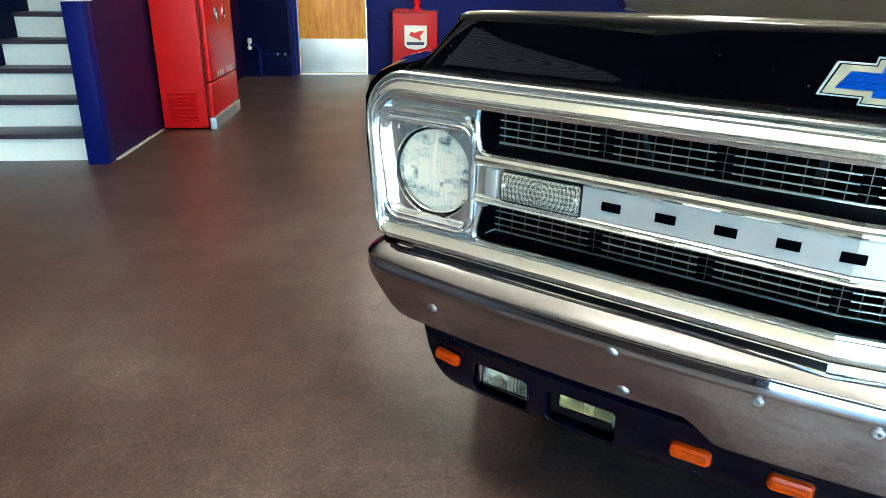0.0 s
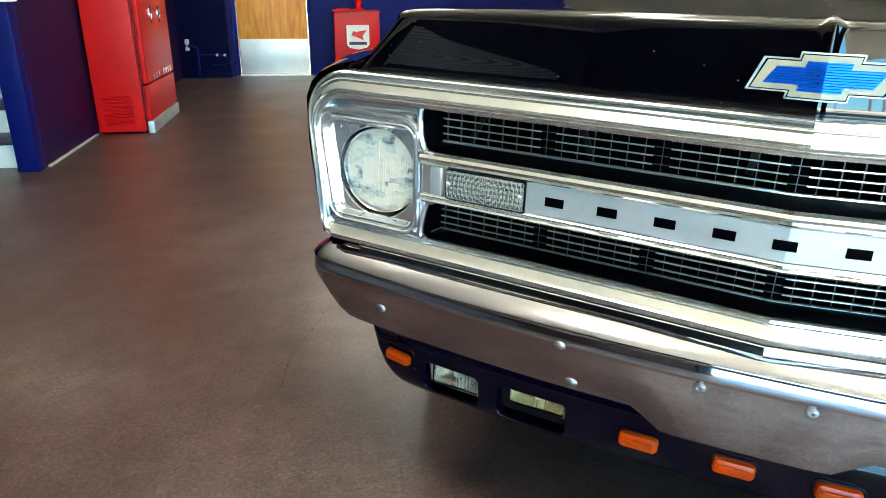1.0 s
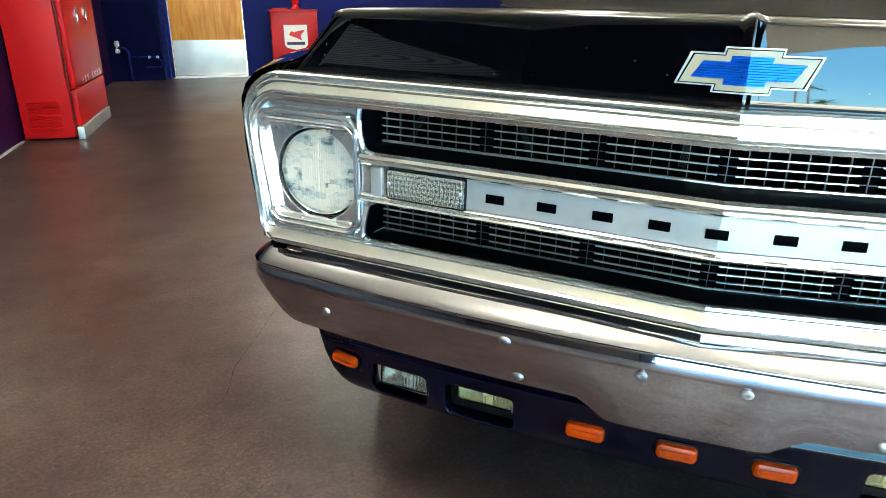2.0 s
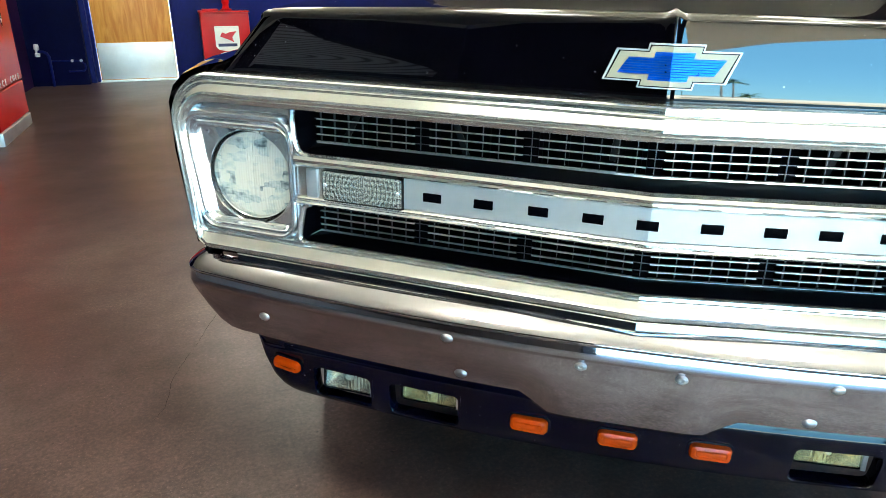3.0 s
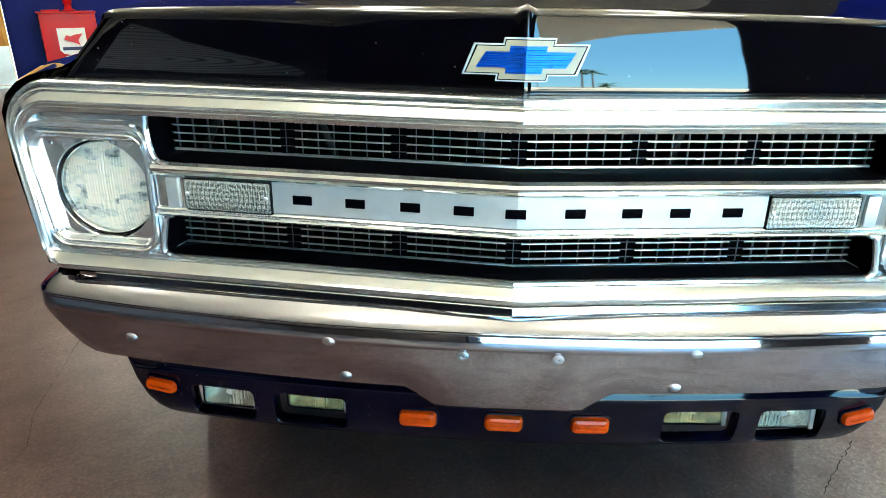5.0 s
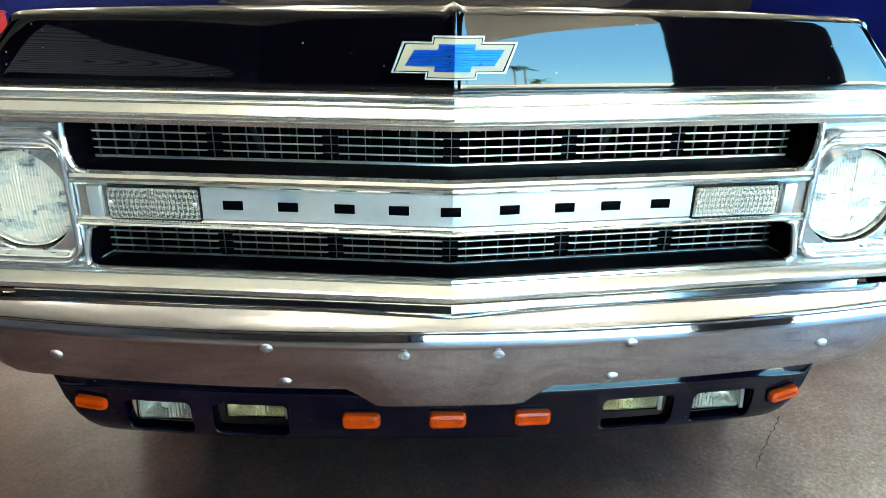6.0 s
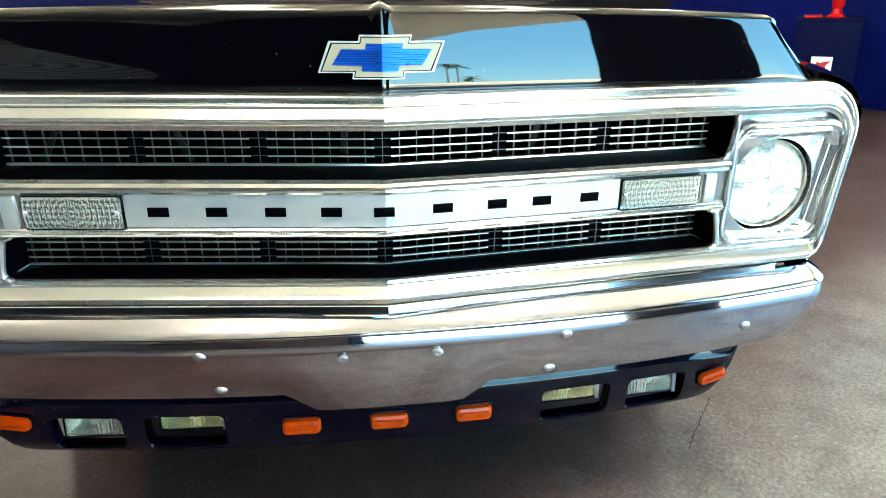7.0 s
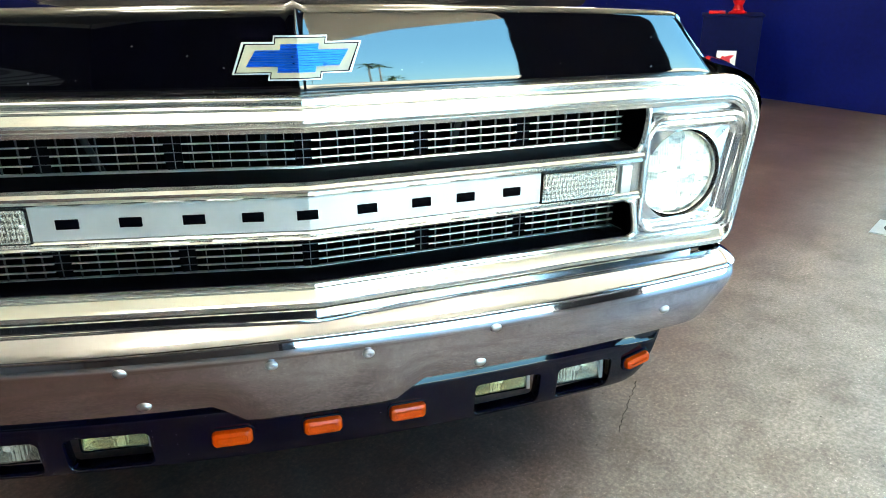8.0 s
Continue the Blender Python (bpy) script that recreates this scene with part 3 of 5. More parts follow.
def bezel(s):
    """Stamped bezel: flat flange, two raised beads, a step down to the plate with the lamp hole."""
    prof = [(0, 0.03), (0, 0.0070), (0.0062, 0.0075), (0.0085, -0.0060), (0.0110, -0.0100), (0.0150, -0.0104), (0.0176, -0.0080), (0.0196, -0.0020), (0.0215, -0.0004), (0.0230, -0.0040), (0.0250, -0.0058), (0.0270, -0.0040),
            (0.0288, 0.0030), (0.0305, 0.0085), (0.0320, PLATE - 0.001), (0.0345, PLATE)]
    bm = bmesh.new()
    rows = []
    w = [0.88, 0.76, 1.38, 0.70]
    if s < 0:
        w = [w[0], w[3], w[2], w[1]]
    for u, dy in prof:
        c = inset(side_box(s), [u * f for f in w])
        rows.append(ring_points(c, [0.010 + 0.032 * min(1.0, u / 0.008) - 0.9 * max(0.0, u - 0.008)] * 4, [12, 12, 12, 12], dy, 8))
    last = rows[-1]
    cx, cz, cy = s * LAMP_X, LAMP_Z, vee(LAMP_X) + PLATE
    hole = []
    for p in last:
        a = math.atan2(p.z - cz, p.x - cx)
        hole.append((math.cos(a), math.sin(a)))
    for r, dy in ((0.0945, -0.001), (0.0933, 0.001), (0.0930, 0.05)):
        rows.append([Vector((cx + r * c, vee(cx + r * c) + PLATE + dy, cz + r * q)) for c, q in hole])
    add_rows(bm, rows, close=True)
    return bm


def headlamp(s, bez):
    c = Vector((s * LAMP_X, vee(LAMP_X) + PLATE + 0.017, LAMP_Z))
    m = Matrix.Translation(c) @ FACE_FRONT
    bm = bmesh.new()
    turned(bm, [(0.0940, -0.045), (0.0940, -0.02), (0.0860, -0.018), (0.0860, -0.06)], 48, m)
    part("lamp_well", bm, BLACK_MATT, bez, "black gap round the lamp")
    bm = bmesh.new()
    turned(bm, [(0.0890, -0.03), (0.0890, -0.004), (0.0885, 0.0005), (0.0875, 0.0015), (0.0865, 0.0005), (0.0862, -0.004), (0.0862, -0.03)], 64, m)
    part("retaining_ring", bm, CHROME, bez, "thin chrome retaining ring")
    bm = bmesh.new()
    rows = []
    for k in range(31):
        t = math.pi / 2 * (1 - k / 30.0)
        row = []
        for i in range(120):
            a = 2 * math.pi * i / 120
            r = 0.0860 * max(0.004, math.sin(t))
            x, z = r * math.cos(a), r * math.sin(a)
            band = 0.0020 if z > 0.030 else 0.0009 if z > -0.02 else 0.0016
            pitch = 0.0060 if z > 0.030 else 0.0160 if z > -0.02 else 0.0090
            h = band * abs(math.sin(math.pi * x / pitch)) * (r < 0.079)
            row.append(m @ Vector((x, z, -0.010 + 0.014 * math.cos(t) + h)))
        rows.append(row)
    ends = add_rows(bm, [[m @ Vector((0.086 * math.cos(2 * math.pi * i / 120), 0.086 * math.sin(2 * math.pi * i / 120), -0.018)) for i in range(120)]] + rows, close=True)
    cap(bm, ends[-1])
    lens = part("lens", bm, HEAD_GLASS, bez, "round fluted clear headlamp lens", 60)
    bm = bmesh.new()
    turned(bm, [(0.0830, -0.019)] + [(0.083 * math.sqrt(1 - k / 9.0) if k < 9 else 0.004, -0.019 - 0.045 * k / 9) for k in range(1, 10)], 48, m)
    part("reflector", bm, REFLECTOR, bez, "silvered reflector bowl")
    bm = bmesh.new()
    turned(bm, [(0.014, -0.045), (0.014, -0.026), (0.010, -0.022), (0.001, -0.021)], 20, m)
    part("bulb_shield", bm, STEEL, bez)
    part("filament_cap", boxed(-0.011, 0.011, -0.004, 0.004, -0.007, 0.007, 0.002, m=Matrix.Translation((c.x, c.y + 0.016, c.z + 0.012))), BLACK_SATIN, bez, "small dark filament cap")
    for dx, dz, dd in ((0.090, 0.084, PLATE), (0.058, 0.1275, -0.002), (0.048, -0.1135, -0.002), (-0.045, 0.1275, -0.002)):
        bm = bmesh.new()
        turned(bm, [(0.0040, -0.004), (0.0040, 0.0012), (0.0030, 0.0024), (0.0004, 0.0028)], 14, Matrix.Translation((c.x + s * dx, vee(c.x + s * dx) + dd, c.z + dz)) @ FACE_FRONT)
        part("screw", bm, CHROME, bez)


for s in (-1, 1):
    bz = part("headlamp_bezel", bezel(s), BEZEL, truck, "square stepped aluminium headlamp bezel", 18)
    headlamp(s, bz)


def strip(profile, xs, close=True, f=vee):
    """Sweep a closed (depth, height) profile along x over the V."""
    bm = bmesh.new()
    rows = [[Vector((x, f(x) + dy, z)) for dy, z in profile] for x in xs]
    g = add_rows(bm, rows, close=close)
    if close:
        cap(bm, g[0])
        cap(bm, g[-1])
    return bm


def steps(a, b, n):
    return [a + (b - a) * i / n for i in range(n + 1)]


BAR_X = 0.6425
bar_prof = [(0.05, 0.8205), (0.0, 0.8205), (-0.009, 0.8165), (-0.0125, 0.811), (-0.010, 0.806), (-0.0045, 0.8035), (-0.0060, 0.7995), (-0.0035, 0.7965), (0.0015, 0.7955),
            (0.0015, 0.7385), (-0.0035, 0.7375), (-0.0060, 0.7350), (-0.0045, 0.7320), (-0.009, 0.7295), (-0.0110, 0.7265), (-0.008, 0.7230), (0.0, 0.7210), (0.05, 0.7210)]
bar = part("grille_bar", strip(bar_prof, steps(-BAR_X, 0, 24) + steps(0, BAR_X, 24)[1:]), ALUMINIUM, truck, "bright aluminium centre grille bar", 24, True)
panel_prof = [(0.0, 0.7950), (-0.0012, 0.7940), (-0.0012, 0.7400), (0.0, 0.7390), (0.01, 0.7390), (0.01, 0.7950)]
part("bar_panel", strip(panel_prof, steps(-0.4235, 0, 12) + steps(0, 0.4235, 12)[1:]), BRUSHED, bar, "satin silver inlay panel", 24, True)


# raised dark marks along the bar, plain blocks
for x in (-0.3696, -0.2757, -0.1801, -0.0892, -0.003, 0.0966, 0.1925, 0.2745, 0.3649):
    slope = math.degrees(math.atan(0.12)) * (1 if x > 0.01 else -1 if x < -0.01 else 0)
    m = Matrix.Translation((x, vee(x) - 0.0025, 0.7660)) @ pose(0, 0, 0, 0, 0, slope)
    part("raised_mark", boxed(-0.0172, 0.0172, -0.0015, 0.0025, -0.0080, 0.0080, 0.0012, m=m), BLACK_SATIN, bar, "raised black block on the bar")


def signal_lamp(s):
    xa, xb, za, zb = 0.4254, 0.5875, 0.7365, 0.7940

    def loop(u, dy, r):
        c = [(xa + u, za + u), (xb - u, za + u), (xb - u, zb - u), (xa + u, zb - u)]
        if s < 0:
            c = [(-x, z) for x, z in (c[1], c[0], c[3], c[2])]
        return [Vector((x, vee(x) + dy, z)) for x, z in round_loop(c, [r] * 4, [10, 5, 10, 5], 4)]

    bm = bmesh.new()
    add_rows(bm, [loop(0, 0.004, 0.006), loop(0, -0.0045, 0.006), loop(0.0007, -0.0055, 0.005), loop(0.0014, -0.0035, 0.004), loop(0.0014, 0.004, 0.004)], close=True, close_rows=True)
    gasket = part("signal_lamp", bm, BLACK_SATIN, bar, "dark gasket round a clear signal lamp")
    bm = bmesh.new()
    g = add_rows(bm, [loop(0.0016, 0.006, 0.004), loop(0.0016, -0.0050, 0.004), loop(0.0050, -0.0075, 0.003), loop(0.020, -0.0085, 0.003)], close=True)
    cap(bm, g[-1])
    cap(bm, g[0])
    # pressed prisms with faint rings round the middle
    ax, bx, az, bz = xa + 0.0055, xb - 0.0055, za + 0.0055, zb - 0.0055
    nx, nz = 62, 24
    rows = []
    for j in range(nz + 1):
        row = []
        for i in range(nx + 1):
            x, z = ax + (bx - ax) * i / nx, az + (bz - az) * j / nz
            r = math.hypot(x - (ax + bx) / 2, z - (az + bz) / 2)
            rim = i in (0, nx) or j in (0, nz)
            h = 0.0 if rim else 0.0007 * (i % 2) * (0.4 + 0.6 * (j % 2)) + 0.0004 * math.sin(2 * math.pi * r / 0.008) * max(0.0, 1 - r / 0.04)
            row.append(Vector((s * x, vee(x) - 0.0083 - h, z)))
        rows.append(row)
    add_rows(bm, rows)
    ob = part("signal_lens", bm, SIGNAL_GLASS, gasket, "ribbed clear signal lens", 8)
    c = Vector((s * (xa + xb) / 2, vee((xa + xb) / 2), (za + zb) / 2))
    ob.data.transform(Matrix.Translation(-c))
    ob.location = c
    bm = bmesh.new()
    g = add_rows(bm, [loop(0.005, 0.0068, 0.004), loop(0.02, 0.018, 0.004), loop(0.028, 0.022, 0.003)], close=True)
    cap(bm, g[-1])
    part("signal_reflector", bm, DIM_REFLECTOR, gasket)
    bm = bmesh.new()
    turned(bm, [(0.011, -0.016), (0.011, -0.004), (0.008, 0.000), (0.0005, 0.002)], 18, Matrix.Translation((c.x, c.y + 0.006, c.z)) @ FACE_FRONT)
    part("signal_bulb", bm, BULB, gasket, "small frosted bulb")
    for dx in (-0.073, 0.073):
        x = c.x + dx
        bm = bmesh.new()
        turned(bm, [(0.0042, -0.003), (0.0042, 0.001), (0.003, 0.0022), (0.0004, 0.0025)], 14, Matrix.Translation((x, vee(x) - 0.0082, c.z + 0.001)) @ FACE_FRONT)
        part("screw", bm, CHROME, gasket)


for s in (-1, 1):
    signal_lamp(s)


def recess(z_top, z_front, z_back, x_front, x_back, z_roof):
    """Black tray in front of the mesh: sloping ledge, slanted ends and roof."""
    bm = bmesh.new()
    xs_f = steps(-x_front, 0, 12) + steps(0, x_front, 12)[1:]
    xs_b = steps(-x_back, 0, 12) + steps(0, x_back, 12)[1:]
    front_low = [Vector((x, vee(x) + 0.001, z_front)) for x in xs_f]
    lip = [Vector((x, vee(x) + 0.006, z_front + 0.001)) for x in xs_f]
    back_low = [Vector((x, vee(x) + 0.062, z_back)) for x in xs_b]
    below = [Vector((x, vee(x) + 0.001, z_front - 0.012)) for x in xs_f]
    add_rows(bm, [below, front_low, lip, back_low])
    front_top = [Vector((x, vee(x) + 0.004, z_roof)) for x in xs_f]
    back_top = [Vector((x, vee(x) + 0.062, z_top)) for x in xs_b]
    add_rows(bm, [front_top, back_top])
    for i in (0, -1):
        bm.faces.new([bm.verts.new(p) for p in (front_low[i], back_low[i], back_top[i], front_top[i])])
    return bm


part("upper_tray", recess(0.900, 0.8215, 0.829, 0.640, 0.628, 0.902), BLACK_SATIN, truck, "satin black recess below the upper mesh", 20, True)
part("lower_tray", recess(0.716, 0.6470, 0.650, 0.640, 0.626, 0.7205), BLACK_SATIN, truck, "satin black recess below the lower mesh", 20, True)


def swept(pts, r, n=8):
    """Round rod through points."""
    bm = bmesh.new()
    rows = []
    for i, p in enumerate(pts):
        d = (pts[min(i + 1, len(pts) - 1)] - pts[max(i - 1, 0)]).normalized()
        e = d.cross(Vector((0, 1, 0))).normalized()
        f = d.cross(e)
        rows.append([p + (e * math.cos(2 * math.pi * k / n) + f * math.sin(2 * math.pi * k / n)) * r for k in range(n)])
    g = add_rows(bm, rows, close=True)
    cap(bm, g[0])
    cap(bm, g[-1])
    return bm


def s_curve(s, line):
    """Points of the lip at the end of a mesh opening, smoothed through a few (x, z) stations."""
    pts = []
    for i in range(len(line) - 1):
        p0, p1, p2, p3 = (line[max(0, min(len(line) - 1, i + k))] for k in (-1, 0, 1, 2))
        for k in range(5):
            t = k / 5
            q = [0.5 * (2 * b + (c - a) * t + (2 * a - 5 * b + 4 * c - d) * t * t + (3 * b - a - 3 * c + d) * t ** 3) for a, b, c, d in zip(p0, p1, p2, p3)]
            pts.append(Vector((s * q[0], vee(q[0]) - 0.0035, q[1])))
    x, z = line[-1]
    return pts + [Vector((s * x, vee(x) - 0.0035, z))]


UPPER_END = [(0.6440, 0.9010), (0.6455, 0.8780), (0.6425, 0.8500), (0.6375, 0.8310), (0.6290, 0.8200), (0.6130, 0.8165)]
LOWER_END = [(0.6150, 0.7235), (0.6270, 0.7185), (0.6320, 0.7050), (0.6365, 0.6850), (0.6400, 0.6640), (0.6385, 0.6500), (0.6280, 0.6435)]
for s in (-1, 1):
    for end in (UPPER_END, LOWER_END):
        line = s_curve(s, end)
        bm = swept(line, 0.0058)
        add_rows(bm, [[Vector((s * 0.6445, vee(0.6445) - 0.0020, p.z)) for p in line], [p + Vector((0, -0.0015, 0)) for p in line]])
        lip = part("opening_lip", bm, BEZEL, truck, "bright curved lip at the mesh opening")
        bm = bmesh.new()
        add_rows(bm, [[p + Vector((-s * 0.004, 0.002, 0)) for p in line], [p + Vector((-s * 0.010, 0.034, 0)) for p in line], [p + Vector((-s * 0.017, 0.062, 0)) for p in line]])
        part("lip_side", bm, BLACK_SATIN, lip, "satin black side of the opening")
    for xf, zf, xb, zb in ((0.632, 0.823, 0.622, 0.8305), (0.636, 0.6485, 0.620, 0.6515)):
        rod = [Vector((s * xf, vee(xf) + 0.006, zf)), Vector((s * (xf + xb) / 2, vee((xf + xb) / 2) + 0.034, (zf + zb) / 2)), Vector((s * xb, vee(xb) + 0.060, zb))]
        part("corner_bead", swept(rod, 0.0011, 6), STEEL, truck, "thin bright bead in the recess corner")
    part("end_plate", boxed(-0.0115, 0.0115, -0.004, 0.004, -0.0275, 0.0275, 0.003, m=Matrix.Translation((s * 0.6095, vee(0.6095) - 0.001, 0.7655)) @ pose(0, 0, 0, 0, 0, s * 6.84)), BRUSHED, bar, "small satin end plate")


def mesh_insert(name, rows_z, z0, z1, x_end):
    holder = part(name, strip([(0.055, z0 - 0.002), (0.055, z0 + 0.0015), (0.062, z0 + 0.0015), (0.062, z0 - 0.002)], steps(-x_end, 0, 8) + steps(0, x_end, 8)[1:]),
                  WIRE, truck, "grille mesh insert of thin bright wires")
    ends = [-0.634, -0.405, -0.205, 0.0, 0.205, 0.405, 0.634]
    for z in rows_z:
        for a, b in zip(ends, ends[1:]):
            lo, hi = a + 0.014, b - 0.014
            bm = strip([(0.0525, z - 0.0009), (0.0525, z + 0.0009), (0.0565, z + 0.0009), (0.0565, z - 0.0009)], steps(lo, hi, 4))
            part("wire", bm, WIRE, holder)
        bm = strip([(0.0575, z - 0.0006), (0.0575, z + 0.0006), (0.0600, z + 0.0006), (0.0600, z - 0.0006)], steps(-x_end, 0, 6) + steps(0, x_end, 6)[1:])
        part("rear_wire", bm, WIRE_DARK, holder)
    n = 21
    for k in range(-n, n + 1):
        x = k * 0.0292
        if abs(x) > x_end - 0.008:
            continue
        y = vee(x)
        part("upright", boxed(x - 0.0006, x + 0.0006, y + 0.0565, y + 0.0640, z0, z1), WIRE_DARK, holder)
    for x in (-0.405, -0.205, 0.0, 0.205, 0.405):
        y = vee(x)
        part("divider", boxed(x - 0.0125, x + 0.0125, y + 0.0605, y + 0.075, z0, z1), BLACK_MATT, holder)


mesh_insert("upper_mesh", (0.8465, 0.8612, 0.8758, 0.8900), 0.8315, 0.902, 0.626)
mesh_insert("lower_mesh", (0.6645, 0.6787, 0.6929, 0.7070), 0.650, 0.720, 0.624)

# radiator and its support behind the mesh
bm = bmesh.new()
add_box(bm, -0.75, 0.75, 0.26, 0.30, 0.55, 0.98)
rad = part("radiator_support", bm, BLACK_MATT, truck, "dark radiator support behind the grille")
for k in range(-11, 12):
    x = k * 0.052
    part("radiator_fin", boxed(x - 0.010, x + 0.010, 0.235, 0.258, 0.60, 0.95, 0.003), BLACK_MATT, rad)
for x, z, a in ((-0.565, 0.86, 28), (-0.35, 0.85, -20), (-0.06, 0.875, 6), (0.30, 0.86, 15)):
    m = Matrix.Translation((x, 0.18, z)) @ pose(0, 0, 0, 0, a, 0)
    part("brace", boxed(-0.006, 0.006, -0.004, 0.004, -0.05, 0.05, 0.002, m=m), DARK_METAL, rad, "small dull brace")


# ---- hood, fenders ----
HOOD = [(0.045, 0.9440), (0.014, 0.9500), (0.0100, 0.9580), (0.0112, 0.972), (0.0130, 0.990), (0.0153, 1.010), (0.0182, 1.030), (0.0213, 1.050),
        (0.0238, 1.066), (0.0254, 1.0745), (0.0266, 1.0792), (0.0288, 1.0824), (0.0328, 1.0846), (0.0400, 1.0863), (0.0540, 1.0880), (0.085, 1.0908), (0.16, 1.096), (0.35, 1.109), (0.75, 1.135), (1.30, 1.160)]


def hood_half(z):
    """Half width of the hood at height z: narrower towards its top."""
    t = max(0.0, min(1.0, (z - 0.946) / 0.128))
    return 0.812 - 0.094 * t


def hood_mesh():
    bm = bmesh.new()
    ks = [-1.0, -0.992, -0.98, -0.96, -0.92, -0.85, -0.75, -0.6, -0.45, -0.3, -0.15, -0.06, -0.03, -0.018, -0.010, -0.004, 0.0]
    ks = ks + [-k for k in reversed(ks[:-1])]
    rows = []
    for dy, z in HOOD:
        w = hood_half(z)
        row = []
        for k in ks:
            x = w * k
            up = max(0.0, min(1.0, (z - 0.95) / 0.12))
            edge = max(0.0, (abs(k) - 0.96) / 0.04)
            ridge = max(0.0, 1 - abs(x) / 0.016)
            ridge = ridge * ridge * (3 - 2 * ridge)
            back = vee(x) * (1.0 if dy < 0.2 else max(0.0, 1 - (dy - 0.2) / 0.8))
            row.append(Vector((x, back + dy - 0.003 * ridge + 0.010 * edge * edge, z - 0.015 * up * k * k - 0.006 * up * edge * edge + (0.006 * ridge if up > 0.9 else 0))))
        rows.append(row)
    add_rows(bm, rows)
    return bm


part("hood", hood_mesh(), BLACK_PAINT, truck, "gloss black hood with a centre crease", 40)


def fender(s):
    """Rounded front fender from the hood line down to the sill, with the wheel cut out."""
    bm = bmesh.new()
    front = [(0.690, 1.060), (0.706, 1.056), (0.735, 1.022), (0.764, 0.990), (0.795, 0.976), (0.826, 0.969), (0.856, 0.961), (0.884, 0.948), (0.907, 0.926), (0.920, 0.895), (0.918, 0.80), (0.905, 0.70), (0.894, 0.625), (0.890, 0.605)]
    back = [(0.708, 1.062), (0.722, 1.058), (0.748, 1.026), (0.778, 1.004), (0.812, 0.992), (0.850, 0.985), (0.890, 0.975), (0.924, 0.955), (0.948, 0.920), (0.960, 0.870), (0.966, 0.78), (0.966, 0.66), (0.958, 0.56), (0.945, 0.46)]
    ys = [0.108, 0.12, 0.135, 0.155, 0.18, 0.22, 0.28, 0.36, 0.55, 0.62, 0.68, 0.80, 0.95, 1.10, 1.22, 1.28, 1.34, 1.55]
    rows = []
    for y in ys:
        t = max(0.0, min(1.0, (y - 0.108) / 0.20))
        t = t * (2 - t)
        q = max(0.0, min(1.0, (y - 0.108) / 0.45))
        row = []
        for (fx, fz), (bx, bz) in zip(front, back):
            w = t if bz > 0.9 else q
            x, z = fx + (bx - fx) * w, fz + (bz - fz) * w
            z += 0.045 * max(0.0, y - 0.3) * (1 if bz > 0.9 else 0)
            if bz < 0.75:
                arch = 0.40 ** 2 - (y - 0.95) ** 2
                if arch > 0:
                    z = max(z, 0.36 + math.sqrt(arch) * (1 if bz < 0.6 else 1.02))
            row.append(Vector((s * x, y, z)))
        rows.append(row)
    add_rows(bm, rows)
    return bm


for s in (-1, 1):
    part("fender", fender(s), BLACK_PAINT, truck, "rounded gloss black front fender", 40)

# cab and bed behind the hood
bm = bmesh.new()
add_rows(bm, [[Vector((x, y, z)) for x, z in ((-0.95, 0.42), (-0.97, 0.7), (-0.95, 1.08), (-w, h), (w, h), (0.95, 1.08), (0.97, 0.7), (0.95, 0.42))]
              for y, w, h in ((1.50, 0.86, 1.16), (1.62, 0.80, 1.26), (2.0, 0.70, 1.68), (2.15, 0.68, 1.72), (2.8, 0.68, 1.72), (2.95, 0.76, 1.45), (3.0, 0.85, 1.12))], close=True)
bm.verts.ensure_lookup_table()
cap(bm, [bm.verts[i] for i in range(8)])
cap(bm, [bm.verts[i] for i in range(48, 56)])
part("cab", bm, BLACK_PAINT, truck, "black pickup cab", 30)
bm = bmesh.new()
add_rows(bm, [[Vector((x, y, z)) for x, z in ((-0.95, 0.45), (-0.98, 0.8), (-0.96, 1.05), (-0.88, 1.05), (-0.86, 0.65), (0.86, 0.65), (0.88, 1.05), (0.96, 1.05), (0.98, 0.8), (0.95, 0.45))]
              for y in (3.03, 4.0, 5.05)], close=True)
part("cargo_bed", bm, BLACK_PAINT, truck, "black pickup bed", 30)
part("chassis", boxed(-0.6, 0.6, 0.35, 5.0, 0.30, 0.55), BLACK_MATT, truck)
# unseen boards, added to keep side light off the floor under the nose
part("light_block_boards", add_box(boxed(-0.78, -0.74, 0.22, 0.62, 0.24, 0.60), 0.74, 0.78, 0.22, 0.62, 0.24, 0.60), BLACK_MATT, truck)
for x in (-0.80, 0.80):
    for y in (0.95, 3.95):
        lift = 0.345 + math.tan(radians(TILT)) * x
        m = Matrix.Translation((x, y, lift)) @ pose(0, 0, 0, 0, 90, 0)
        bm = bmesh.new()
        turned(bm, [(0.20, -0.10), (0.29, -0.115), (0.33, -0.10), (0.345, -0.07), (0.345, 0.07), (0.33, 0.10), (0.29, 0.115), (0.20, 0.10)], 48, m)
        wheel = part("wheel", bm, RUBBER, truck, "black rubber tyre")
        bm = bmesh.new()
        turned(bm, [(0.205, -0.104), (0.19, -0.06), (0.06, -0.05), (0.06, 0.05), (0.19, 0.06), (0.205, 0.104)], 32, m)
        part("rim", bm, CHROME, wheel, "chrome wheel rim")


# ---- emblem on the nose ----
def nose_y(z):
    for (d0, z0), (d1, z1) in zip(HOOD[2:], HOOD[3:]):
        if z0 <= z <= z1:
            return d0 + (d1 - d0) * (z - z0) / (z1 - z0)
    return 0.02


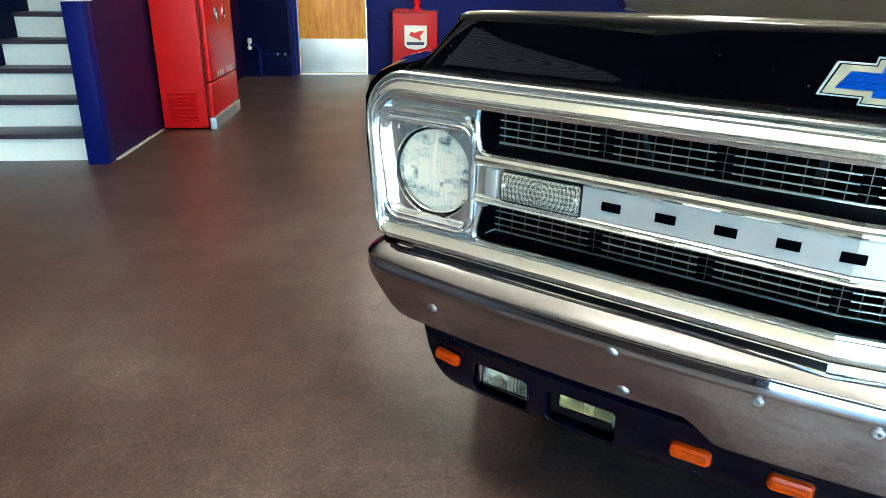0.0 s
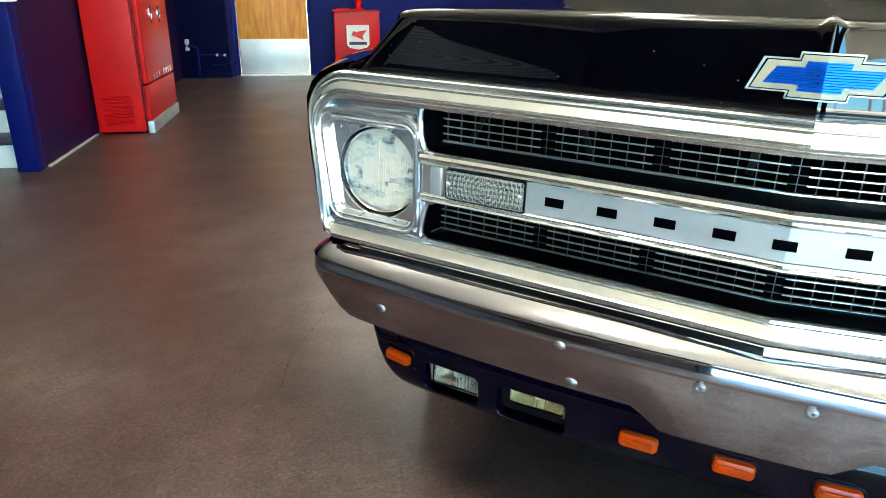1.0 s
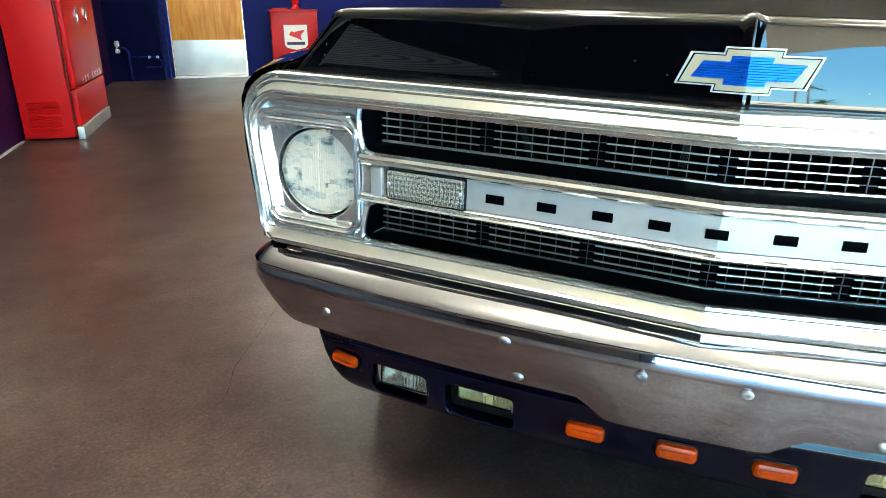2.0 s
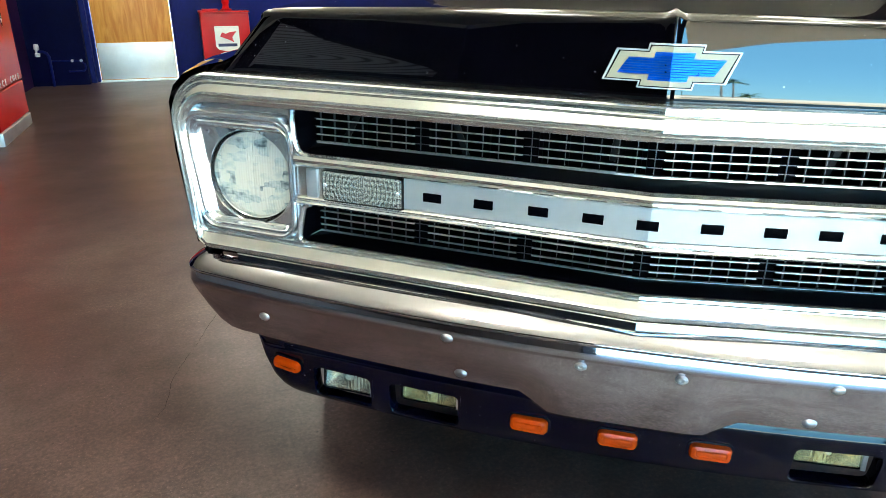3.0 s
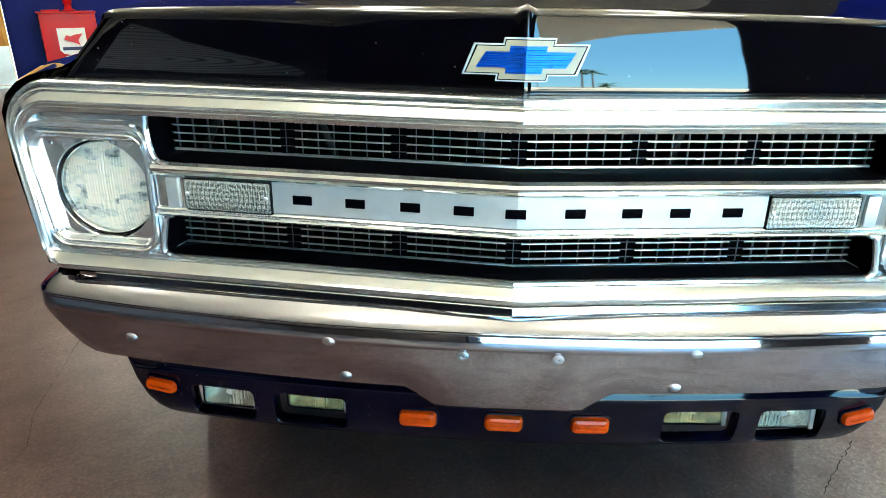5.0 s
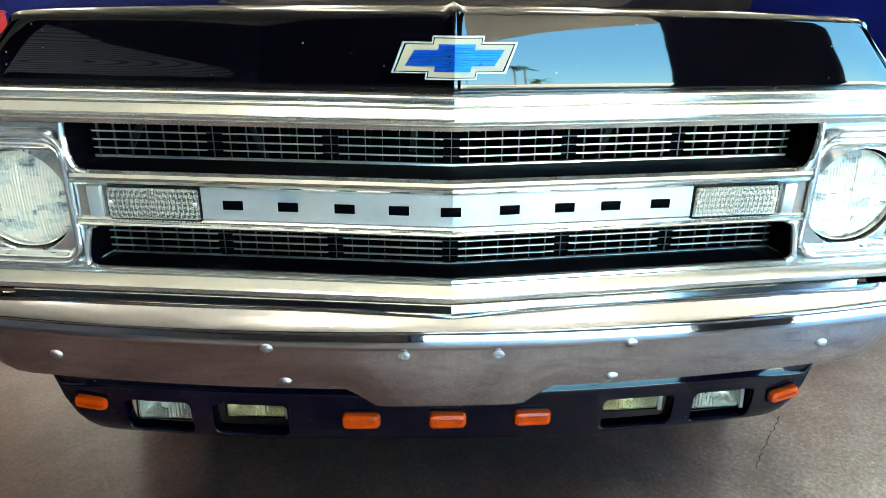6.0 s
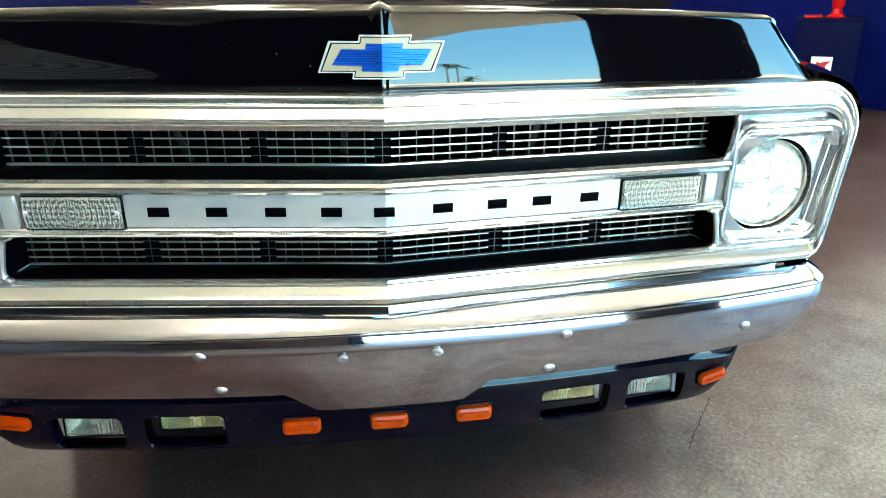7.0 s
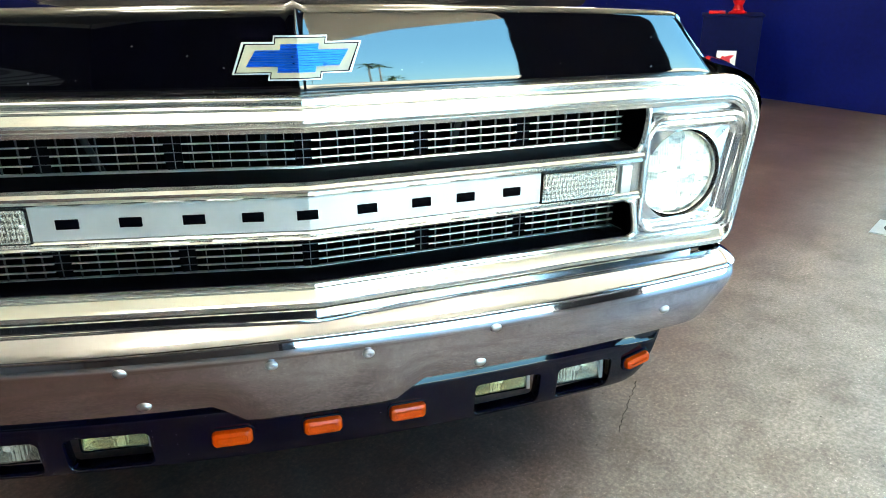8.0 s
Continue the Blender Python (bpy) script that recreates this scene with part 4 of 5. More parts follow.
def emblem_loop(u):
    """A stepped bow shape, inset by u, leaning to its right."""
    w, h, a, b = 0.0985 - u * 1.8, 0.0230 - u * 0.95, 0.040 - u, 0.0322 - u
    k = 0.36
    pts = [(-w, -h), (-a, -h), (-a, -b), (0, -b), (a, -b), (a, -h), (w - 0.018 + 0.2 * u, -h), (w, h), (a, h), (a, b), (0, b), (-a, b), (-a, h), (-w + 0.018 - 0.2 * u, h)]
    return [(x + k * z * (0.55 if 1e-6 < abs(x) <= a + 1e-6 else 0.0), z) for x, z in pts]


EMB_Z = 1.0125


def emblem_part(name, u, y0, y1, mat, parent, label, lift=0.0, clip=None):
    pts = emblem_loop(u)
    bm = bmesh.new()

    def at(x, z, d):
        return Vector((x, vee(x) + nose_y(EMB_Z + z) - 0.0075 + d, EMB_Z + z))

    top = [bm.verts.new(at(x, z, y1)) for x, z in pts]
    low = [bm.verts.new(at(x, z, y0)) for x, z in pts]
    n = len(pts)
    # split the face into three convex strips, mirrored about the middle
    for quad in ((0, 1, 12, 13), (2, 3, 10, 11), (3, 4, 9, 10), (5, 6, 7, 8)):
        cap(bm, [top[i] for i in quad])
    for i in range(n):
        bm.faces.new([low[i], low[(i + 1) % n], top[(i + 1) % n], top[i]])
    return part(name, bm, mat, parent, label, 9)


emb = emblem_part("emblem", 0.0, 0.004, -0.0045, BRUSHED, truck, "bright rimmed bow shaped emblem with blue ribs")
emblem_part("emblem_groove", 0.0020, -0.002, -0.0049, BLACK_SATIN, emb, "dark groove inside the rim")
emblem_part("emblem_face", 0.0036, -0.002, -0.0055, EMBLEM_WHITE, emb, "cream enamel border")
emblem_part("emblem_inlay", 0.0118, -0.003, -0.0062, EMBLEM_BLUE, emb, "ribbed blue enamel inlay")
ARM_W, ARM_H, ARM_LEAN = 0.0773, 0.0118, 0.0156
for k in range(-5, 6):
    z = k * 0.0036
    wide = abs(z) < 0.0112
    for side in (-1, 1):
        reach = ARM_W - ARM_LEAN * (ARM_H - side * z) / (2 * ARM_H) if wide else 0.0282 + side * 0.198 * z
        bm = bmesh.new()
        rows = []
        for x in steps(0.0005, reach - 0.0012, 4):
            x = side * x
            y = vee(x) + nose_y(EMB_Z + z) - 0.0137
            rows.append([Vector((x, y + 0.001, EMB_Z + z - 0.0009)), Vector((x, y - 0.0010, EMB_Z + z)), Vector((x, y + 0.001, EMB_Z + z + 0.0009))])
        add_rows(bm, rows)
        part("rib", bm, EMBLEM_BLUE, emb)


# ---- filler panel, bumper ----
part("filler_panel", strip([(0.03, 0.606), (0.028, 0.580), (0.05, 0.562), (0.10, 0.560), (0.10, 0.606)], steps(-0.885, 0, 16) + steps(0, 0.885, 16)[1:]),
     BLACK_PAINT, truck, "gloss black filler panel above the bumper", 30, True)
moulding = part("lower_moulding", strip([(0.02, 0.5992), (-0.0050, 0.5992), (-0.0090, 0.5985), (-0.0100, 0.5970), (-0.0086, 0.5955), (-0.0070, 0.5945), (-0.0102, 0.5835), (-0.0125, 0.5825), (-0.0135, 0.5808), (-0.0120, 0.5792), (-0.003, 0.5782), (0.02, 0.5780)],
                             steps(-0.787, 0, 16) + steps(0, 0.787, 16)[1:]), CHROME, truck, "bright channelled moulding above the bumper", 20, True)
part("moulding_inlay", strip([(-0.0072, 0.5942), (-0.0082, 0.5942), (-0.0110, 0.5838), (-0.0098, 0.5838)], steps(-0.786, 0, 16) + steps(0, 0.786, 16)[1:]), INLAY_METAL, moulding, "dull grey inlay in the channel", 20, True)


BUMPER_END, BUMPER_BOW = 0.862, 0.13


def bumper_plan(n=64):
    """Plan of the bumper's face as (x, y, outward normal), wrapping back at its ends."""
    pts = []
    for i in range(n + 1):
        x = BUMPER_END * (2 * i / n - 1)
        pts.append((x, -0.015 + BUMPER_BOW * x * x))
    slope = math.atan(2 * BUMPER_BOW * BUMPER_END)
    r = 0.062
    ex, ey = pts[-1]
    cx, cy = ex - r * math.sin(slope), ey + r * math.cos(slope)
    tail = []
    for k in range(1, 11):
        a = slope + (radians(86) - slope) * k / 10
        tail.append((cx + r * math.sin(a), cy - r * math.cos(a)))
    for k in range(1, 6):
        tail.append((tail[9][0] + 0.004 * k, tail[9][1] + 0.035 * k))
    pts = [(-x, y) for x, y in reversed(tail)] + pts + tail
    out = []
    for i, (x, y) in enumerate(pts):
        a, b = pts[max(0, i - 1)], pts[min(len(pts) - 1, i + 1)]
        d = Vector((b[0] - a[0], b[1] - a[1])).normalized()
        out.append((x, y, Vector((d.y, -d.x))))
    return out


def smooth_step(a, b, x):
    t = max(0.0, min(1.0, (x - a) / (b - a)))
    return t * t * (3 - 2 * t)


def bumper_low(x):
    """Height of the bumper's lower edge at x: a drop in the middle, rounded corners."""
    x = abs(x)
    z = 0.396 + 0.037 * smooth_step(0.125, 0.192, x)
    if x > 0.79:
        z += 7.0 * (x - 0.79) ** 2
    return min(z, 0.525)


BUMP = [(-0.080, 0.5700), (-0.034, 0.5790), (-0.025, 0.5838), (-0.0195, 0.5852), (-0.010, 0.5798), (-0.002, 0.5743), (0.005, 0.5688), (0.0105, 0.5635), (0.0138, 0.5596), (0.0154, 0.5570), (0.0158, 0.5550),
        (0.0150, 0.5530), (0.0122, 0.5505), (0.0108, 0.5490), (0.0118, 0.5455), (0.0133, 0.5400), (0.0144, 0.5345), (0.0150, 0.5300), (0.0151, 0.5265), (0.0146, 0.5240), (0.0138, 0.5225), (0.0132, 0.5190)]


def bumper_mesh():
    bm = bmesh.new()
    rows = []
    for x, y, nrm in bumper_plan():
        low = min(bumper_low(x), 0.512)
        row = []
        for d, z in BUMP:
            d = max(d, -0.080 + 0.030 * smooth_step(0.74, 0.86, abs(x)))
            p = Vector((x, y)) + nrm * d
            row.append(Vector((p.x, p.y, z)))
        for t in (0.2, 0.4, 0.6, 0.8, 0.94, 1.0):
            d = 0.0132 - 0.015 * t * t
            p = Vector((x, y)) + nrm * d
            row.append(Vector((p.x, p.y, 0.519 + (low - 0.519) * t)))
        for d, z in ((-0.009, low - 0.001), (-0.015, low + 0.003)):
            p = Vector((x, y)) + nrm * d
            row.append(Vector((p.x, p.y, z)))
        rows.append(row)
    add_rows(bm, rows)
    return bm


bumper = part("bumper", bumper_mesh(), BUMPER_CHROME, truck, "chrome front bumper with a stepped ridge", 40)


def on_bumper(x, z):
    y = -0.015 + BUMPER_BOW * x * x
    t = max(0.0, (0.519 - z) / (0.519 - bumper_low(x)))
    d = 0.0132 - 0.015 * t * t
    n = Vector((2 * BUMPER_BOW * x, -1)).normalized()
    return Vector((x + n.x * d, y + n.y * d, z)), math.degrees(math.atan(2 * BUMPER_BOW * x))


for x, z, hexed in ((0.7105, 0.4870, 0), (0.3220, 0.5240, 0), (0.2965, 0.4510, 0), (0.0830, 0.5105, 1)):
    for s in (-1, 1):
        p, a = on_bumper(s * x, z)
        m = Matrix.Translation(p) @ pose(0, 0, 0, 0, 0, a) @ FACE_FRONT @ Matrix.Diagonal((1, 0.74, 1, 1))
        bm = bmesh.new()
        if hexed:
            turned(bm, [(0.0105, -0.004), (0.0106, 0.001), (0.0092, 0.0036), (0.0060, 0.0050), (0.0042, 0.0048), (0.0040, 0.000), (0.0005, 0.000)], 24, m)
        else:
            turned(bm, [(0.0122, -0.004), (0.0122, 0.0006), (0.0110, 0.0024), (0.0080, 0.0042), (0.0040, 0.0052), (0.0004, 0.0055)], 24, m)
        part("bolt", bm, BOLT, bumper, "hollow chrome bumper bolt" if hexed else "domed chrome bumper bolt")


# ---- lower valance with lamps ----
def val_y(x, z):
    """Depth of the valance face: leaning back a little towards its lower edge."""
    return 0.062 + 0.12 * x * x + (2.0 if z < 0.345 else 0.5) * (z - 0.345) ** 2


def val_out(x):
    """Distance from the middle; the valance reaches a little further on the headlamp side that the stairs face."""
    return x if x > 0 else max(0.0, -x - 0.010)


def val_top(x):
    return 0.400 + 0.028 * smooth_step(0.10, 0.2, abs(x)) - 0.034 * smooth_step(0.56, 0.790, val_out(x))


def val_low(x):
    x = val_out(x)
    return 0.2480 + (0.1470 * ((x - 0.66) / 0.117) ** 3.6 if x > 0.66 else 0.0)


OPEN = [(0.3110, 0.4710, 0.2590, 0.3470), (0.5050, 0.6510, 0.2580, 0.3450)]


def valance_mesh():
    bm = bmesh.new()

    def P(x, z, d=0.0):
        return Vector((x, val_y(x, z) + d, z))

    # rolled top flange and face above the openings, and below
    xs = sorted({round(v, 4) for v in steps(-0.787, 0.777, 84)} | {round(s * v, 4) for o in OPEN for v in o[:2] for s in (-1, 1)})
    Z_UP = 0.354
    rows = []
    for x in xs:
        t = val_top(x)
        low = val_low(x)
        a = max(Z_UP, low + 0.45 * (t - low))
        k = (t - a) / 0.07
        h = min(1.0, max(0.0, (t - low) / 0.06))
        rows.append([P(x, t - 0.036 * h, 0.05 * h), P(x, t - 0.006 * h, 0.014 * h), P(x, t, 0.006 * h), P(x, t - 0.0025 * h, 0.0036 * h), P(x, t - 0.007 * h, 0.0031 * h), P(x, t - 0.012 * h, 0.0030 * h), P(x, a + 0.026 * k, 0.003 * h), P(x, a + 0.019 * k, -0.0015 * h), P(x, a + 0.012 * k, -0.0030 * h), P(x, a + 0.006 * k, -0.0020 * h), P(x, a)])
    add_rows(bm, rows)

    def inside(x):
        return any(o[0] - 1e-4 < abs(x) < o[1] + 1e-4 for o in OPEN)

    def lower(xs_run):
        r2 = []
        for x in xs_run:
            low = val_low(x)
            a = max(Z_UP, low + 0.45 * (val_top(x) - low))
            h = min(1.0, max(0.0, (a - low) / 0.03))
            r2.append([P(x, a), P(x, a * 0.67 + low * 0.33), P(x, a * 0.33 + low * 0.67), P(x, low + 0.010 * h), P(x, low + 0.003 * h, 0.004 * h), P(x, low, 0.012 * h), P(x, low + 0.004 * h, 0.03 * h)])
        add_rows(bm, r2)

    run = []
    for i, x in enumerate(xs):
        run.append(x)
        if i + 1 < len(xs):
            mid = (x + xs[i + 1]) / 2
            if inside(mid):
                if len(run) > 1:
                    lower(run)
                run = []
    if len(run) > 1:
        lower(run)
    # framed openings with a rounded lip
    for xa, xb, za, zb in OPEN:
        for s in (-1, 1):
            x0, x1 = (xa, xb) if s > 0 else (-xb, -xa)

            def loop(u, r, d):
                c = [(x0 + u, za + u), (x1 - u, za + u), (x1 - u, zb - u), (x0 + u, zb - u)]
                return [P(x, z, d) for x, z in round_loop(c, [r] * 4, [8, 6, 8, 6], 5)]

            inner = loop(0.004, 0.013, 0.0)
            corner = [(x0, val_low(x0) + 0.010), (x1, val_low(x1) + 0.010), (x1, Z_UP), (x0, Z_UP)]
            outer = []
            for i, n in enumerate((8, 6, 8, 6)):
                (ax, az), (bx, bz) = corner[i], corner[(i + 1) % 4]
                outer += [P(ax, az)] * 6
                for k in range(1, n):
                    x = ax + (bx - ax) * k / n
                    outer.append(P(x, val_low(x) + 0.010 if i == 0 else az + (bz - az) * k / n))
            add_rows(bm, [outer, inner, loop(0.006, 0.012, 0.003), loop(0.0075, 0.011, 0.010), loop(0.0085, 0.010, 0.030)], close=True)
            xs2 = steps(x0, x1, 8)
            add_rows(bm, [[P(x, val_low(x) + 0.010), P(x, val_low(x) + 0.003, 0.004), P(x, val_low(x), 0.012), P(x, val_low(x) + 0.004, 0.03)] for x in xs2])
    return bm


valance = part("valance", valance_mesh(), VALANCE_PAINT, truck, "gloss navy black lower valance with lamp openings", 40)


def marker(x, z, tilt):
    w, h = (0.067, 0.028) if tilt else (0.076, 0.034)
    y = val_y(x, z)
    a = math.degrees(math.atan(0.24 * x))
    m = Matrix.Translation((x, y, z)) @ pose(0, 0, 0, 0, tilt, a)
    def loop(u, r, d):
        c = [(-w / 2 + u, -h / 2 + u), (w / 2 - u, -h / 2 + u), (w / 2 - u, h / 2 - u), (-w / 2 + u, h / 2 - u)]
        return [m @ Vector((p, d, q)) for p, q in round_loop(c, [r] * 4, [8, 4, 8, 4], 5)]
    bm = bmesh.new()
    add_rows(bm, [loop(-0.005, 0.013, 0.004), loop(-0.004, 0.013, -0.0025), loop(-0.001, 0.011, -0.003), loop(0.0, 0.011, 0.004)], close=True, close_rows=True)
    base = part("marker_lamp", bm, VALANCE_PAINT, valance, "small marker lamp in the valance")
    bm = bmesh.new()
    g = add_rows(bm, [loop(0.0005, 0.010, 0.004), loop(0.0005, 0.010, -0.006), loop(0.0030, 0.008, -0.011), loop(0.0090, 0.006, -0.0135), loop(0.0110, 0.004, -0.0120), loop(0.0125, 0.003, -0.0140), loop(0.0150, 0.002, -0.0145)], close=True)
    cap(bm, g[-1])
    part("amber_lens", bm, AMBER, base, "ribbed amber plastic lens")


for x, z, tilt in ((0.0, 0.3125, 0), (-0.170, 0.3130, 0), (0.170, 0.3130, 0), (-0.7105, 0.331, 5), (0.7130, 0.320, -12)):
    marker(x, z, tilt)


def fog_lamp(x0, x1, z0, z1, glass, label):
    xm = (x0 + x1) / 2
    y = val_y(xm, 0.3) + 0.024
    a = math.degrees(math.atan(0.24 * xm))
    m = Matrix.Translation((xm, y, (z0 + z1) / 2)) @ pose(0, 0, 0, -4, 0, a * 0.6)
    w, h = x1 - x0, z1 - z0

    def loop(u, r, d):
        c = [(-w / 2 + u, -h / 2 + u), (w / 2 - u, -h / 2 + u), (w / 2 - u, h / 2 - u), (-w / 2 + u, h / 2 - u)]
        return [m @ Vector((p, d, q)) for p, q in round_loop(c, [r] * 4, [6, 4, 6, 4], 4)]

    bm = bmesh.new()
    g = add_rows(bm, [loop(0, 0.008, 0.0), loop(0, 0.008, 0.03), loop(0.01, 0.008, 0.05), loop(0.02, 0.008, 0.055)], close=True)
    cap(bm, g[-1])
    add_rows(bm, [loop(0, 0.008, 0.0), loop(0.002, 0.007, -0.002), loop(0.004, 0.006, 0.0), loop(0.004, 0.006, 0.004)], close=True)
    body = part("fog_lamp", bm, BLACK_SATIN, truck, "rectangular fog lamp behind the valance")
    bm = bmesh.new()
    g = add_rows(bm, [loop(0.0045, 0.006, 0.006), loop(0.0045, 0.006, -0.001), loop(0.007, 0.005, -0.0035), loop(0.02, 0.004, -0.0045)], close=True)
    cap(bm, g[-1])
    cap(bm, g[0])
    part("fog_lens", bm, glass, body, label)
    bm = bmesh.new()
    g = add_rows(bm, [loop(0.005, 0.006, 0.0075), loop(0.012, 0.006, 0.022), loop(0.022, 0.005, 0.030)], close=True)
    cap(bm, g[-1])
    part("fog_reflector", bm, REFLECTOR, body)
    bm = bmesh.new()
    turned(bm, [(0.010, -0.020), (0.0085, -0.009), (0.006, -0.006), (0.0005, -0.005)], 16, m @ FACE_FRONT)
    part("fog_bulb", bm, WHITE_LETTER, body, "small frosted bulb")
    part("fog_trim", boxed(w / 2 - 0.0045, w / 2 + 0.004, -0.004, 0.012, -h / 2, h / 2, 0.0015, m=m), BOLT, body)
    part("fog_bracket", boxed(-0.012, 0.012, 0.02, 0.03, h / 2 - 0.002, h / 2 + 0.06, 0.002, m=m), BLACK_SATIN, body)


for s in (-1, 1):
    a, b = sorted((s * 0.320, s * 0.446))
    fog_lamp(a, b, 0.2945, 0.352, YELLOW_GLASS, "pale yellow fluted fog lens")
    a, b = sorted((s * 0.514, s * 0.632))
    fog_lamp(a, b, 0.2800, 0.345, FOG_GLASS, "clear fluted fog lens")


# ---- staircase ----
def staircase():
    st = tagged(empty("staircase", ROOM), "painted staircase with white risers and dark treads", "staircase", kind="structure")
    rise, run = 0.188, 0.268
    for k in range(10):
        v = 4.0 + k * run
        z = k * rise
        part("riser", boxed(-3.50, -2.64, v, v + 0.02, z, z + rise - 0.034), WHITE_RISER, st, "white painted riser")
        part("tread", boxed(-3.50, -2.64, v - 0.022, v + run + 0.018, z + rise - 0.034, z + rise, 0.006), TREAD_PAINT, st, "dark worn painted tread")
    bm = bmesh.new()
    for k in range(10):
        v = 4.0 + k * run
        add_box(bm, -3.60, -3.503, v - 0.03, v + run - 0.031, 0, (k + 1) * rise + 0.26)
    part("stringer", bm, NAVY_WALL, st, "navy painted stringer")
    post = part("stair_wall_end", boxed(-2.632, -2.50, 3.86, 3.986, 0, 1.04, 0.004), BLUE_WALL, st, "royal blue painted end of the stair wall")
    part("wall_cap", boxed(-2.65, -2.48, 3.83, 3.986, 1.043, 1.12, 0.008), WHITE_RISER, st, "white painted cap")
    return st


staircase()
structure("baseboard", boxed(-2.497, -2.478, 3.99, 5.08, 0.0, 0.012), SEALANT, "grey sealant line along the stair wall foot", "trim")


# ---- vending machine ----
def vending_machine():
    vm = tagged(empty("vending_machine", ROOM @ Matrix.Translation((-2.482, 5.115, 0))), "tall red enamel vintage vending machine", "vending machine")
    w, d, h = 1.08, 0.435, 1.62
    body = part("body", boxed(0.0, d - 0.066, 0, w, 0.012, h, 0.012, 3), MACHINE_RED, vm, "glossy red enamel cabinet")
    part("front_frame", boxed(d - 0.063, d - 0.052, 0.012, w - 0.012, 0.014, h - 0.02, 0.006), MACHINE_DARK, vm, "dark red door gap")
    door = part("door", boxed(d - 0.050, d, 0.0, w, 0.395, h, 0.022, 3), MACHINE_RED, vm, "red upper door")
    part("lower_panel", boxed(d - 0.050, d - 0.004, 0.0, w, 0.105, 0.385, 0.016, 3), MACHINE_RED, vm, "red lower panel")
    part("kick_strip", boxed(d - 0.048, d + 0.004, -0.004, w + 0.002, 0.0, 0.098, 0.006), STEEL, vm, "bright steel kick strip")
    part("foot", boxed(0.02, d - 0.06, 0.03, w - 0.03, 0.0, 0.012), BLACK_MATT, vm)
    for k in range(11):
        z = 0.075 + k * 0.0225
        m = Matrix.Translation((0.175, 0.0, z)) @ pose(0, 0, 0, 28, 0, 0)
        part("louvre", boxed(-0.115, 0.115, -0.007, 0.004, -0.007, 0.005, 0.002, m=m), MACHINE_RED, body, "pressed louvre")
    for v in (0.38, 0.70):
        bm = bmesh.new()
        turned(bm, [(0.035, 0.0), (0.035, 0.008), (0.028, 0.012), (0.020, 0.012), (0.018, 0.004), (0.001, 0.004)], 24, Matrix.Translation((d, v, 0.92)) @ pose(0, 0, 0, 0, 90, 0) @ Matrix.Diagonal((2.2, 0.9, 1, 1)))
        part("handle", bm, CHROME, door, "chrome handle plate")
    for i, ch in enumerate("ICE COLD"):
        if ch == " ":
            continue
        glyph = bpy.data.curves.new("glyph", "FONT")
        glyph.body, glyph.size, glyph.extrude, glyph.align_x = ch, 0.070, 0.002, "CENTER"
        tmp = new("glyph_curve", glyph)
        me = bpy.data.meshes.new_from_object(tmp.evaluated_get(bpy.context.evaluated_depsgraph_get()))
        bpy.data.objects.remove(tmp)
        bpy.data.curves.remove(glyph)
        ob = new("letter", me)
        me.materials.append(WHITE_LETTER)
        ob.parent = door
        ob["label"] = "white letter " + ch
        ob.matrix_basis = Matrix.Translation((d + 0.003, w * 0.54 + (i - 3.5) * 0.095, 0.412)) @ pose(0, 0, 0, 90, 0, 90)


vending_machine()


# ---- door ----
def wood_door():
    dr = tagged(empty("door_1", ROOM), "varnished orange wooden door with steel kick plate", "door", kind="structure")
    leaf = part("door_leaf", boxed(-1.755, -0.805, 9.335, 9.38, 0.012, 2.08, 0.003), DOOR_WOOD, dr, "varnished orange oak door leaf")
    part("kick_plate", boxed(-1.745, -0.815, 9.330, 9.3335, 0.02, 0.484, 0.001), STEEL, leaf, "scuffed stainless kick plate")
    part("door_frame", add_box(add_box(boxed(-1.80, -1.76, 9.28, 9.42, 0, 2.12), -0.80, -0.76, 9.28, 9.42, 0, 2.12), -1.76, -0.80, 9.28, 9.42, 2.083, 2.12), BLUE_WALL, dr, "blue painted door frame")
    part("threshold", boxed(-1.76, -0.80, 9.18, 9.42, 0.0, 0.008), STEEL, dr)


wood_door()


# ---- pipe with valve on the navy pier ----
def pipe_run(name, pts, r, mat, label, category):
    cu = bpy.data.curves.new(name, "CURVE")
    cu.dimensions, cu.bevel_depth, cu.bevel_resolution = "3D", r, 3
    sp = cu.splines.new("POLY")
    sp.points.add(len(pts) - 1)
    for q, p in zip(sp.points, pts):
        q.co = (*p, 1)
    tmp = new(name + "_curve", cu)
    me = bpy.data.meshes.new_from_object(tmp.evaluated_get(bpy.context.evaluated_depsgraph_get()))
    bpy.data.objects.remove(tmp)
    bpy.data.curves.remove(cu)
    ob = new(name, me)
    for p in me.polygons:
        p.use_smooth = True
    me.materials.clear()
    me.materials.append(mat)
    return ob


wall_pipe = pipe_run("wall_pipe", [(0, 0, 0.42), (0.06, 0, 0.42), (0.10, 0, 0.40), (0.12, 0, 0.36), (0.12, 0, 0.0)], 0.018, BLUE_WALL, "", "")
tagged(wall_pipe, "navy painted pipe with a white valve beside the door", "pipe")
wall_pipe.matrix_basis = ROOM @ Matrix.Translation((-2.38, 8.95, 0))
bm = bmesh.new()
turned(bm, [(0.020, 0.36), (0.030, 0.37), (0.030, 0.40), (0.018, 0.41), (0.018, 0.44), (0.030, 0.45), (0.030, 0.49), (0.024, 0.51)], 20)
part("valve", bm, WHITE_LETTER, wall_pipe, "white valve body")
